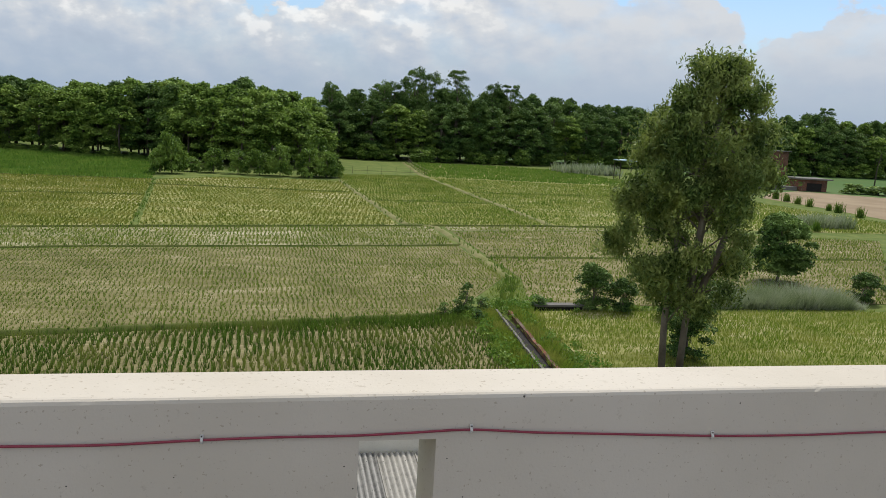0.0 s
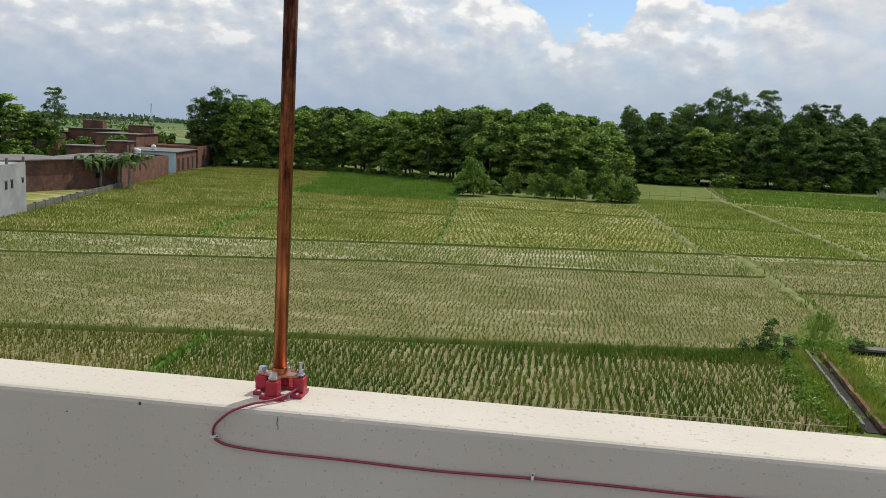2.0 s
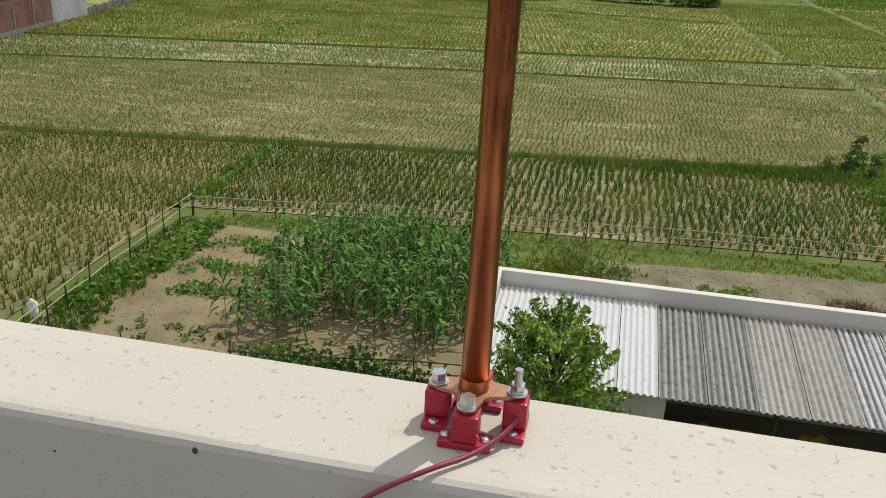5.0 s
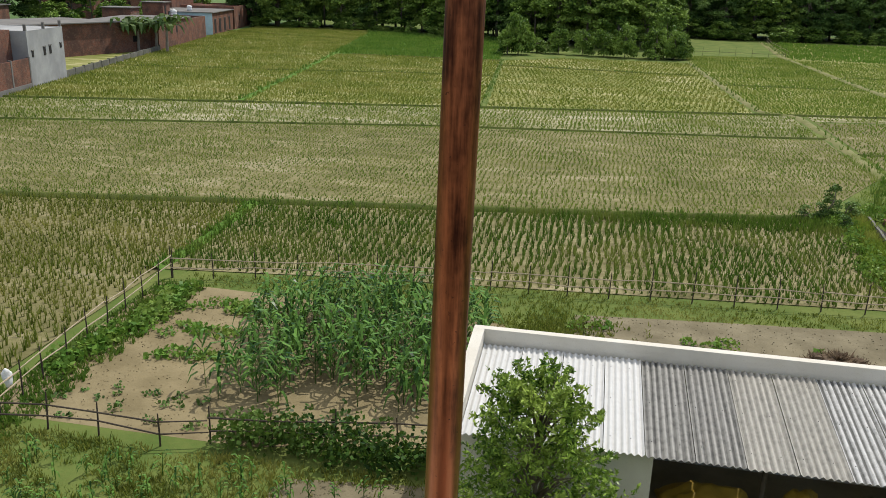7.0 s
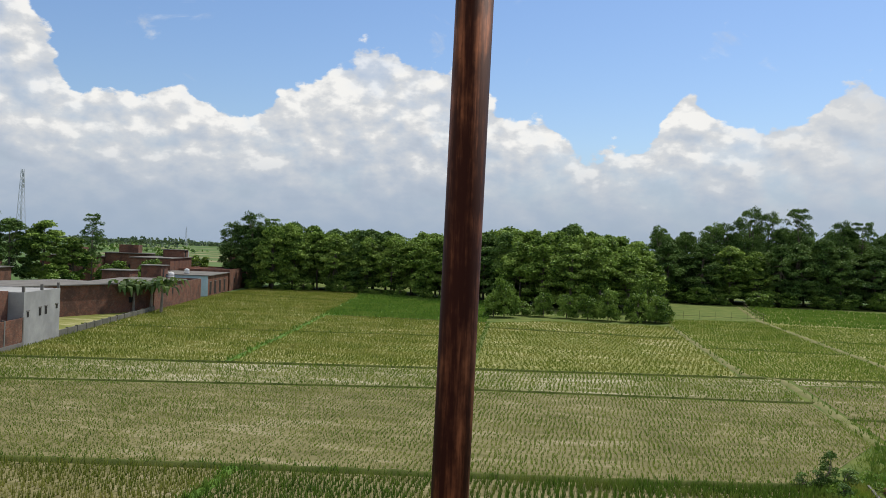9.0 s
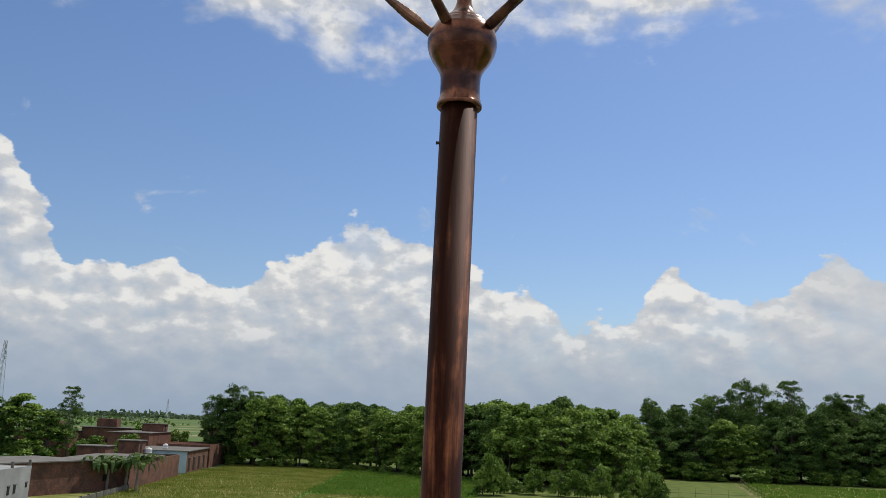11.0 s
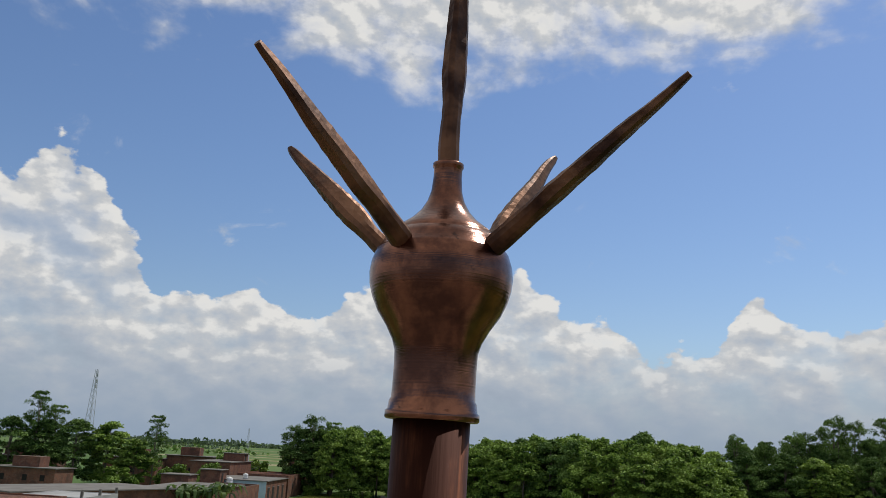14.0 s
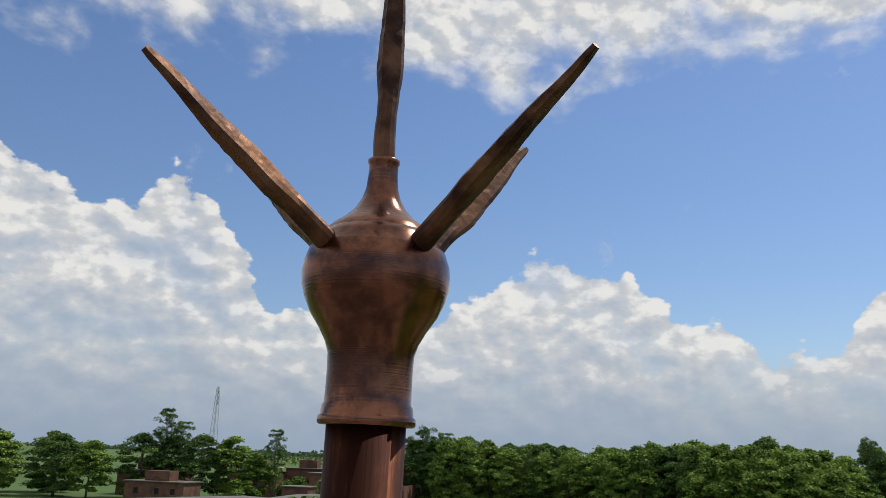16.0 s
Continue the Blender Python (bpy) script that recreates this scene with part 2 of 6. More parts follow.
def sheet_material(name, a, b, streak_shade_amount):
    def build(n, pos):
        sx = n.add("ShaderNodeSeparateXYZ")
        n.put(sx.inputs[0], pos)
        s = n.noise(n.vec(n.m("MULTIPLY", sx.outputs[0], 17), n.m("MULTIPLY", sx.outputs[1], 0.35), 0.0), 1.0, 5, 0.65)
        g = n.noise(pos, 6, 5, 0.65)
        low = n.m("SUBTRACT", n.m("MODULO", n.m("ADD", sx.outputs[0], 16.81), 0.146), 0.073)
        # shade in the corrugation valleys is painted into the sheet colour
        valley_shade = n.step(n.m("ABSOLUTE", low), 0.008, 0.052, 0.85, 0.0)
        f = n.m("ADD", n.m("MULTIPLY", n.step(s, 0.4, 0.62), streak_shade_amount * 0.35), n.m("MULTIPLY", n.step(g, 0.4, 0.7), 0.3), clamp=True)
        f = n.m("ADD", f, n.m("MULTIPLY", valley_shade, streak_shade_amount), clamp=True)
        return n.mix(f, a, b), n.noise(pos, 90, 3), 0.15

    return material(name, build, 0.8)


def field_material(name, dark, mid, pale, pale_at=0.62, size=1.0):
    """Paddy ground: streaky mud, weedy patches and drying places."""

    def build(n, pos):
        sx = n.add("ShaderNodeSeparateXYZ")
        n.put(sx.inputs[0], pos)
        long = n.noise(n.vec(n.m("MULTIPLY", sx.outputs[0], 0.16 * size), n.m("MULTIPLY", sx.outputs[1], 0.55 * size), 0.0), 1.0, 5, 0.62, 0.4)
        big = n.noise(pos, 0.05 * size, 4, 0.6)
        fine = n.noise(pos, 2.6 * size, 5, 0.7)
        f = n.m("ADD", n.m("MULTIPLY", long, 0.45), n.m("ADD", n.m("MULTIPLY", big, 0.3), n.m("MULTIPLY", fine, 0.25)))
        c = n.mix(n.step(f, 0.40, 0.56), dark, mid)
        c = n.mix(n.step(f, pale_at - 0.05, pale_at + 0.05, 0.0, 0.9), c, pale)
        return n.mix(n.step(fine, 0.5, 0.72, 0.0, 0.45), c, tuple(v * 0.5 for v in dark)), fine, 0.5

    return material(name, build, 0.95, 0, 0.08)


PLASTER = material("cream_plaster", plaster_build, 0.9, 0, 0.2)
LIMEWASH = material("cream_limewash", lambda n, pos: plaster_build(n, pos, ((0.60, 0.565, 0.49), (0.65, 0.62, 0.55), (0.52, 0.485, 0.42))), 0.9, 0, 0.2)
ROOF = material("roof_concrete", roof_build, 0.9)
COPPER = material("lacquered_copper", copper_build, 0.3, 1.0)
CAST = material("turned_copper", cast_build, 0.3, 1.0)
SPIKE = material("hammered_copper", spike_build, 0.35, 1.0)
PLATE = two("copper_plate", (0.42, 0.22, 0.14), (0.55, 0.30, 0.18), 40, 300, 0.42, 0.1, metal=1.0)
STEEL = two("zinc_steel", (0.55, 0.56, 0.57), (0.72, 0.73, 0.74), 60, 400, 0.32, 0.05, metal=1.0)
RED = two("red_resin", (0.36, 0.012, 0.03), (0.47, 0.02, 0.045), 30, 200, 0.34, 0.08, spec=0.5)
WIRE = two("red_cable", (0.210, 0.018, 0.044), (0.300, 0.034, 0.066), 20, 120, 0.4, 0.05, spec=0.5)
CLIP = two("grey_clip", (0.55, 0.54, 0.52), (0.68, 0.67, 0.64), 40, 200, 0.5, 0.05)
NAIL = two("dark_nail", (0.05, 0.045, 0.04), (0.09, 0.08, 0.07), 40, 200, 0.6, 0.05)
BRICK = material("red_brick", brick_build, 0.92, 0, 0.2)
GREY = two("grey_render", (0.27, 0.27, 0.27), (0.42, 0.42, 0.41), 0.35, 4, 0.9, 0.15)
BLUE = two("pale_blue_paint", (0.42, 0.58, 0.66), (0.52, 0.67, 0.74), 0.6, 5, 0.85, 0.1)
SLAB = two("weathered_slab", (0.135, 0.126, 0.115), (0.215, 0.203, 0.186), 0.4, 5, 0.9, 0.15)
WHITEISH = two("white_plastic", (0.72, 0.72, 0.70), (0.80, 0.80, 0.78), 3, 20, 0.5, 0.03)
# near-black tone stands in for shade inside openings and recesses; also colours a bundle
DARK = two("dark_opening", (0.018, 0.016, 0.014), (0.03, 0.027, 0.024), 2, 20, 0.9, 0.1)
WOOD = two("dry_bamboo", (0.33, 0.26, 0.17), (0.46, 0.38, 0.27), 4, 40, 0.8, 0.2)
POST = two("dark_post_wood", (0.045, 0.035, 0.027), (0.08, 0.062, 0.045), 4, 40, 0.85, 0.3)
BARK = two("grey_bark", (0.13, 0.105, 0.08), (0.24, 0.20, 0.16), 1.5, 12, 0.9, 0.5)
BARK_PALE = two("pale_bark", (0.20, 0.17, 0.14), (0.34, 0.30, 0.25), 1.2, 14, 0.85, 0.4)
SACK = two("yellow_tarpaulin", (0.30, 0.19, 0.02), (0.40, 0.27, 0.04), 2, 12, 0.6, 0.3)
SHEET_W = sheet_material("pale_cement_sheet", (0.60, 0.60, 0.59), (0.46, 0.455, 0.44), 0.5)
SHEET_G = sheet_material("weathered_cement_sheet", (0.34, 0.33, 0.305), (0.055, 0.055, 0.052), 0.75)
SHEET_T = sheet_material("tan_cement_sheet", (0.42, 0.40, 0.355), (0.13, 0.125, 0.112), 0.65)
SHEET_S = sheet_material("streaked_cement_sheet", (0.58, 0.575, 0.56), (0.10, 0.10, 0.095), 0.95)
LATTICE = two("galvanised_lattice", (0.40, 0.42, 0.44), (0.48, 0.50, 0.52), 2, 20, 0.5, 0.03)

LEAF_SHRUB = leaf_material("shrub_leaf", (0.012, 0.036, 0.008), (0.058, 0.125, 0.022), (0.095, 0.165, 0.032), 0.2, 0.4, 0.5)
LEAF_HEDGE = leaf_material("hedge_leaf", (0.024, 0.064, 0.011), (0.185, 0.300, 0.052), (0.260, 0.375, 0.075), 0.16, 0.4, 0.3)
MOSSY = two("mossy_concrete", (0.10, 0.10, 0.08), (0.19, 0.18, 0.15), 0.6, 5, 0.9, 0.3)
SOIL = two("dry_soil", (0.180, 0.145, 0.078), (0.300, 0.245, 0.140), 0.6, 9, 0.95, 0.6, spec=0.1)
SOIL_DAMP = two("bare_grey_soil", (0.15, 0.128, 0.080), (0.265, 0.228, 0.150), 0.6, 9, 0.95, 0.6, spec=0.1)
PATH_EARTH = two("worn_grassy_path", (0.155, 0.17, 0.058), (0.26, 0.24, 0.118), 0.3, 3, 0.95, 0.4, spec=0.08)
SAND = two("sandy_track", (0.245, 0.185, 0.120), (0.345, 0.275, 0.185), 0.08, 2, 0.95, 0.4, spec=0.08)
TURF = two("rough_turf", (0.085, 0.130, 0.030), (0.170, 0.195, 0.055), 0.35, 6, 0.95, 0.7, spec=0.08)
MUD_GREEN = field_material("dark_paddy_mud", (0.140, 0.128, 0.058), (0.240, 0.212, 0.112), (0.37, 0.32, 0.20), 0.57, 2.5)
MUD_BROWN = field_material("brown_paddy_mud", (0.130, 0.122, 0.052), (0.212, 0.190, 0.092), (0.33, 0.285, 0.185), 0.57, 1.5)
MUD_PALE = field_material("pale_paddy_mud", (0.150, 0.150, 0.060), (0.255, 0.240, 0.125), (0.46, 0.415, 0.30), 0.56)
MUD_YELLOW = field_material("yellow_green_paddy", (0.135, 0.155, 0.036), (0.240, 0.240, 0.082), (0.40, 0.365, 0.20), 0.555)
MUD_LUSH = field_material("lush_paddy", (0.070, 0.140, 0.024), (0.112, 0.195, 0.038), (0.17, 0.225, 0.065), 0.62)
PLAIN = two("distant_fields", (0.075, 0.140, 0.045), (0.14, 0.19, 0.075), 0.006, 0.05, 0.95, 0.2, spec=0.05)

# bank tone darkened to carry the shade on the bunds' near faces
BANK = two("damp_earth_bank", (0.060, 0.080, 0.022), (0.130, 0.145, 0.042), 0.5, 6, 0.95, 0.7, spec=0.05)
RICE = leaf_material("rice_blade", (0.072, 0.130, 0.018), (0.245, 0.325, 0.055), (0.295, 0.320, 0.082), 0.4, 0.6, 0.25)
RICE_OLD = leaf_material("olive_rice_blade", (0.066, 0.095, 0.014), (0.260, 0.275, 0.056), (0.330, 0.300, 0.088), 0.36, 0.6, 0.2)
RICE_DARK = leaf_material("dark_rice_blade", (0.024, 0.070, 0.010), (0.105, 0.200, 0.028), (0.210, 0.235, 0.055), 0.32, 0.55, 0.22)
RICE_DRY = leaf_material("yellowing_rice_blade", (0.095, 0.130, 0.020), (0.300, 0.315, 0.062), (0.350, 0.320, 0.095), 0.4, 0.6, 0.2)
GRASS = leaf_material("grass_blade", (0.052, 0.130, 0.018), (0.110, 0.205, 0.032), (0.160, 0.210, 0.048), 0.4, 0.65, 0.5)
LUSH = leaf_material("lush_blade", (0.062, 0.155, 0.020), (0.145, 0.255, 0.044), (0.185, 0.265, 0.055), 0.4, 0.65, 0.2)
LAWN = leaf_material("yellow_green_grass", (0.115, 0.190, 0.018), (0.250, 0.320, 0.045), (0.310, 0.320, 0.070), 0.42, 0.6, 0.35)
PLUME = leaf_material("pale_reed", (0.17, 0.22, 0.12), (0.38, 0.42, 0.30), (0.46, 0.48, 0.38), 0.4, 0.6, 0.5)
MAIZE = leaf_material("maize_leaf", (0.009, 0.038, 0.008), (0.112, 0.235, 0.045), (0.125, 0.235, 0.045), 0.12, 0.3, 2.5)
GOURD = leaf_material("gourd_leaf", (0.070, 0.170, 0.022), (0.170, 0.310, 0.055), (0.240, 0.330, 0.070), 0.36, 0.42, 0.9)
LEAF_TEAK = leaf_material("broad_leaf", (0.030, 0.074, 0.013), (0.255, 0.385, 0.070), (0.320, 0.435, 0.095), 0.18, 0.6, 0.25)
LEAF_DARK = leaf_material("dark_leaf", (0.018, 0.048, 0.013), (0.118, 0.212, 0.052), (0.185, 0.285, 0.075), 0.16, 0.6, 0.2)
LEAF_GUM = leaf_material("drooping_leaf", (0.026, 0.056, 0.014), (0.215, 0.290, 0.085), (0.360, 0.410, 0.120), 0.30, 0.45, 0.7)
LEAF_LIME = leaf_material("fresh_leaf", (0.030, 0.085, 0.012), (0.260, 0.390, 0.060), (0.340, 0.440, 0.090), 0.22, 0.28, 1.2)
LEAF_PALM = leaf_material("banana_leaf", (0.05, 0.10, 0.03), (0.10, 0.15, 0.05), (0.12, 0.17, 0.06), 0.3, 0.45, 0.5)

# ---------------------------------------------------------------- mesh helpers
rng = np.random.default_rng(7)


def mesh_ob(name, bm, mat, smooth=False):
    me = bpy.data.meshes.new(name)
    bm.to_mesh(me)
    bm.free()
    me.materials.append(mat)
    if smooth:
        for f in me.polygons:
            f.use_smooth = True
    return new(name, me)


def part(name, bm, mat, parent, label="", smooth=False):
    ob = mesh_ob(name, bm, mat, smooth)
    ob.parent = parent
    return tagged(ob, label)


def quad_ob(name, v, mat, parent=None, label=""):
    """One mesh out of loose quads, v: (n, 4, 3)."""
    v = np.asarray(v, np.float32)
    n = len(v)
    me = bpy.data.meshes.new(name)
    me.vertices.add(4 * n)
    me.vertices.foreach_set("co", v.ravel())
    me.loops.add(4 * n)
    me.loops.foreach_set("vertex_index", np.arange(4 * n, dtype=np.int32))
    me.polygons.add(n)
    me.polygons.foreach_set("loop_start", np.arange(0, 4 * n, 4, dtype=np.int32))
    me.update(calc_edges=True)
    me.materials.append(mat)
    ob = new(name, me)
    if parent:
        ob.parent = parent
    return tagged(ob, label)


def add_box(bm, a, b, bevel=0.0, m=None):
    g = bmesh.ops.create_cube(bm, size=1)["verts"]
    for v in g:
        v.co = Vector([a[i] if v.co[i] < 0 else b[i] for i in range(3)])
    if m is not None:
        bmesh.ops.transform(bm, matrix=m, verts=g)
    if bevel:
        es = list({e for v in g for e in v.link_edges})
        bmesh.ops.bevel(bm, geom=es, offset=bevel, segments=2, affect="EDGES", profile=0.6)


def box_bm(a, b, bevel=0.0, m=None):
    bm = bmesh.new()
    add_box(bm, a, b, bevel, m)
    return bm


def add_cyl(bm, a, b, r, r2=None, seg=12):
    a, b = Vector(a), Vector(b)
    d = b - a
    g = bmesh.ops.create_cone(bm, cap_ends=True, segments=seg, radius1=r, radius2=r if r2 is None else r2, depth=d.length)["verts"]
    bmesh.ops.transform(bm, matrix=Matrix.Translation((a + b) / 2) @ d.to_track_quat("Z", "Y").to_matrix().to_4x4(), verts=g)


def cyl_bm(a, b, r, r2=None, seg=12):
    bm = bmesh.new()
    add_cyl(bm, a, b, r, r2, seg)
    return bm


def add_tube(bm, pts, radii, seg=8):
    """A bent tapered tube through points."""
    pts = [Vector(p) for p in pts]
    rings = []
    for i, p in enumerate(pts):
        d = (pts[min(i + 1, len(pts) - 1)] - pts[max(i - 1, 0)]).normalized()
        u = d.orthogonal().normalized() if i == 0 else (u - d * u.dot(d)).normalized()
        w = d.cross(u)
        r = radii[i] if isinstance(radii, (list, tuple)) else radii
        rings.append([bm.verts.new(p + (u * math.cos(k * 2 * math.pi / seg) + w * math.sin(k * 2 * math.pi / seg)) * r) for k in range(seg)])
    for a, b in zip(rings, rings[1:]):
        for k in range(seg):
            bm.faces.new((a[k], a[(k + 1) % seg], b[(k + 1) % seg], b[k]))
    bm.faces.new(rings[0][::-1])
    bm.faces.new(rings[-1])


def tube_bm(pts, radii, seg=8):
    bm = bmesh.new()
    add_tube(bm, pts, radii, seg)
    return bm


def lathe_bm(profile, seg=48):
    bm = bmesh.new()
    rings = [[bm.verts.new((r * math.cos(2 * math.pi * k / seg), r * math.sin(2 * math.pi * k / seg), z)) for k in range(seg)] for r, z in profile]
    for a, b in zip(rings, rings[1:]):
        for k in range(seg):
            bm.faces.new((a[k], a[(k + 1) % seg], b[(k + 1) % seg], b[k]))
    bm.faces.new(rings[0][::-1])
    bm.faces.new(rings[-1])
    return bm


def poly_ob(name, pts, z, mat, label="", category="", cuts=0):
    """A flat sheet of ground; pts run anticlockwise."""
    bm = bmesh.new()
    bm.faces.new([bm.verts.new((x, y, z)) for x, y in pts])
    return tagged(mesh_ob(name, bm, mat), label, category, kind="structure")


def inside(px, py, poly):
    ok = np.zeros(len(px), bool)
    n = len(poly)
    for i in range(n):
        (x1, y1), (x2, y2) = poly[i], poly[(i + 1) % n]
        if y1 == y2:
            continue
        c = ((y1 > py) != (y2 > py)) & (px < (x2 - x1) * (py - y1) / (y2 - y1) + x1)
        ok ^= c
    return ok


def blades(x, y, z, h, w, spread, count, lean=0.35, bend=False):
    """Tufts of upright blades as quads; x, y, z, h are arrays."""
    out = []
    n = len(x)
    for _ in range(count):
        a, b = rng.uniform(0, 2 * np.pi, n), rng.uniform(0, 2 * np.pi, n)
        hh = h * rng.uniform(0.7, 1.15, n)
        bx, by = x + np.cos(a) * spread * rng.uniform(0.2, 1, n), y + np.sin(a) * spread * rng.uniform(0.2, 1, n)
        tx, ty = bx + np.cos(a) * hh * lean * rng.uniform(0.2, 1, n), by + np.sin(a) * hh * lean * rng.uniform(0.2, 1, n)
        dx, dy = np.cos(b) * w / 2, np.sin(b) * w / 2
        q = np.stack([np.stack([bx - dx, by - dy, z], -1), np.stack([bx + dx, by + dy, z], -1), np.stack([tx + dx * 0.3, ty + dy * 0.3, z + hh], -1), np.stack([tx - dx * 0.3, ty - dy * 0.3, z + hh], -1)], 1)
        out.append(q)
    return np.concatenate(out)


def crop(name, poly, step, h, w, count, mat, label, category="rice", spread=0.05, skip=0.04, lean=0.35, turn=0.0, wave=0.06):
    """Planted rows that fill a field."""
    xs, ys = [p[0] for p in poly], [p[1] for p in poly]
    gx, gy = np.meshgrid(np.arange(min(xs), max(xs), step[0]), np.arange(min(ys), max(ys), step[1]))
    gx, gy = gx.ravel(), gy.ravel()
    gx = gx + wave * np.sin(gy * 1.7 + 0.6 * np.sin(gx * 0.4)) + rng.normal(0, step[0] * 0.13, len(gx)) + turn * gy
    gy = gy + rng.normal(0, step[1] * 0.16, len(gy))
    patch = 0.5 + 0.5 * np.sin(gx * 0.21 + 2 * np.sin(gy * 0.13)) * np.sin(gy * 0.27 + 1.5 * np.sin(gx * 0.11))
    keep = inside(gx, gy, poly) & (rng.random(len(gx)) > skip + 0.25 * skip * patch)
    gx, gy, patch = gx[keep], gy[keep], patch[keep]
    hh = h * (0.75 + 0.45 * patch) * rng.uniform(0.75, 1.2, len(gx))
    return tagged(quad_ob(name, blades(gx, gy, np.full(len(gx), 0.0), hh, w, spread, count, lean), mat), label, category, kind="stuff")


def leaf_quads(centres, size, up=0.3, droop=0.0, narrow=0.55, spread_dirs=None):
    """Leaves at centres, facing about every way."""
    n = len(centres)
    nrm = rng.normal(size=(n, 3)) + np.array([0, 0, up])
    if spread_dirs is not None:
        nrm = nrm * 0.9 + spread_dirs * 0.6
    nrm /= np.linalg.norm(nrm, axis=1)[:, None]
    a = rng.normal(size=(n, 3)) + np.array([0, 0, -droop])
    a -= nrm * (a * nrm).sum(1)[:, None]
    a /= np.linalg.norm(a, axis=1)[:, None]
    b = np.cross(nrm, a)
    s = (size * rng.uniform(0.65, 1.3, n))[:, None]
    a, b = a * s, b * s * narrow
    return np.stack([centres - a * 0.5, centres + b * 0.5 - a * 0.05, centres + a * 0.5, centres - b * 0.5 - a * 0.05], 1)


def crown_points(n, clumps, clump_r):
    """Points spread over the outer shells of clumps, and the ways they face."""
    c = np.asarray(clumps)
    pick = rng.integers(0, len(c), n)
    d = rng.normal(size=(n, 3))
    d /= np.linalg.norm(d, axis=1)[:, None]
    d[:, 2] = np.where(d[:, 2] < -0.2, -d[:, 2], d[:, 2])
    r = clump_r * c[pick, 3] * rng.uniform(0.5, 1.0, n) ** 0.5 * (1 + 0.16 * rng.normal(size=n))
    return c[pick, :3] + d * r[:, None] * np.array([1, 1, 0.72]), d


def clump_cloud(n, h0, h1, rad, shape=1.0, size=(0.8, 1.25)):
    """Centres of the clumps of a crown between two heights: an uneven egg."""
    out = []
    for i in range(n):
        u = rng.uniform(0, 1)
        w = float(np.interp(u, (0, 0.3, 0.7, 1), shape)) if isinstance(shape, tuple) else math.sin(math.pi * min(max(u * 0.86 + 0.14, 0), 1)) ** 0.6 * shape
        a, r = rng.uniform(0, 2 * math.pi), rad * w * math.sqrt(rng.uniform(0.12, 1))
        out.append((r * math.cos(a), r * math.sin(a), h0 + (h1 - h0) * u, rng.uniform(*size)))
    return out


def limbs(bm, height, r, clumps, n, base=0.35, seg=6):
    for c in clumps[:n]:
        z0 = height * rng.uniform(base, 0.75)
        mid = (c[0] * 0.4 + rng.normal(0, 0.1), c[1] * 0.4 + rng.normal(0, 0.1), z0 * 0.55 + c[2] * 0.45)
        add_tube(bm, [(0, 0, z0 * 0.9), mid, c[:3]], [r * 0.45, r * 0.28, r * 0.1], seg)


def tree(name, h, rad, trunk_h, n_clumps, n_leaves, leaf, mat, bark, label, category="tree", shape=1.0, narrow=0.6, clump_r=1.0, droop=0.0, trunk_r=0.16, size=(0.8, 1.25)):
    root = tagged(new(name), label, category)
    cl = clump_cloud(n_clumps, trunk_h, h - 0.6 * clump_r, rad, shape, size)
    bm = tube_bm([(0, 0, -0.1), (rng.normal(0, 0.1), rng.normal(0, 0.1), h * 0.3), (rng.normal(0, 0.2), rng.normal(0, 0.2), h * 0.6), (0, 0, h * 0.9)], [trunk_r * 1.25, trunk_r, trunk_r * 0.7, trunk_r * 0.2], 8)
    limbs(bm, h, trunk_r, cl, min(14, n_clumps))
    part("trunk", bm, bark, root, smooth=True)
    p, d = crown_points(n_leaves, cl, clump_r)
    quad_ob("crown", leaf_quads(p, leaf, 0.75, droop, narrow, d), mat, root)
    return root


def place(ob, x, y, turn=0.0, s=1.0, sz=None, z=0.0):
    ob.matrix_basis = Matrix.LocRotScale((x, y, z), Euler((0, 0, turn)), (s, s, sz or s))
    return ob


def again(ob, x, y, turn=0.0, s=1.0, sz=None, label="", group=""):
    c = copy_thing(ob, Matrix.Identity(4))
    place(c, x, y, turn, s, sz)
    return tagged(c, label, group=group)


# ---------------------------------------------------------------- ground and fields
WZ, WT = 10.945, 0.178
tagged(mesh_ob("ground", (lambda bm: (bm.faces.new([bm.verts.new(v) for v in ((-4500, -60, -0.05), (4500, -60, -0.05), (4500, 4700, -0.05), (-4500, 4700, -0.05))]), bm)[1])(bmesh.new()), PLAIN), "green flat farmland reaching the horizon", "ground", kind="structure")


LA = [(-60, 32.0), (-31, 37.3), (-17.7, 39.8), (-5.8, 41.7), (12.4, 45.2), (15, 45.8)]
LB = [(-70, 52.5), (-47.6, 58.5), (-13.4, 67.6), (15.5, 72.0), (19.7, 73)]
LC = [(-80, 63.3), (-55.9, 69.1), (-15.1, 78.9), (16, 85.7), (29.3, 88.2), (46, 90)]
FENCE = [(-16.1, 28.0), (-9.5, 29.3), (-0.4, 30.1), (6, 30.7), (12.5, 31.3)]

turf = poly_ob("grass_ground", [(-90, 9), (70, 9), (110, 100), (120, 260), (-90, 260), (-75, 110)], -0.02, TURF, "rough green turf between the fields", "grass")
yard = poly_ob("yard_soil", [(-15.9, 16.9), (-8, 16.9), (-3.2, 18), (-2.4, 26.6), (-11, 27.2), (-16.2, 27.4)], 0.004, SOIL, "dry tan garden soil with creeping plants", "soil")
poly_ob("bare_soil", [(-0.5, 19), (14, 19), (13.5, 29.6), (6, 28.9), (0, 28.2), (-0.9, 24)], 0.004, SOIL_DAMP, "bare grey-brown soil behind the shed", "soil")
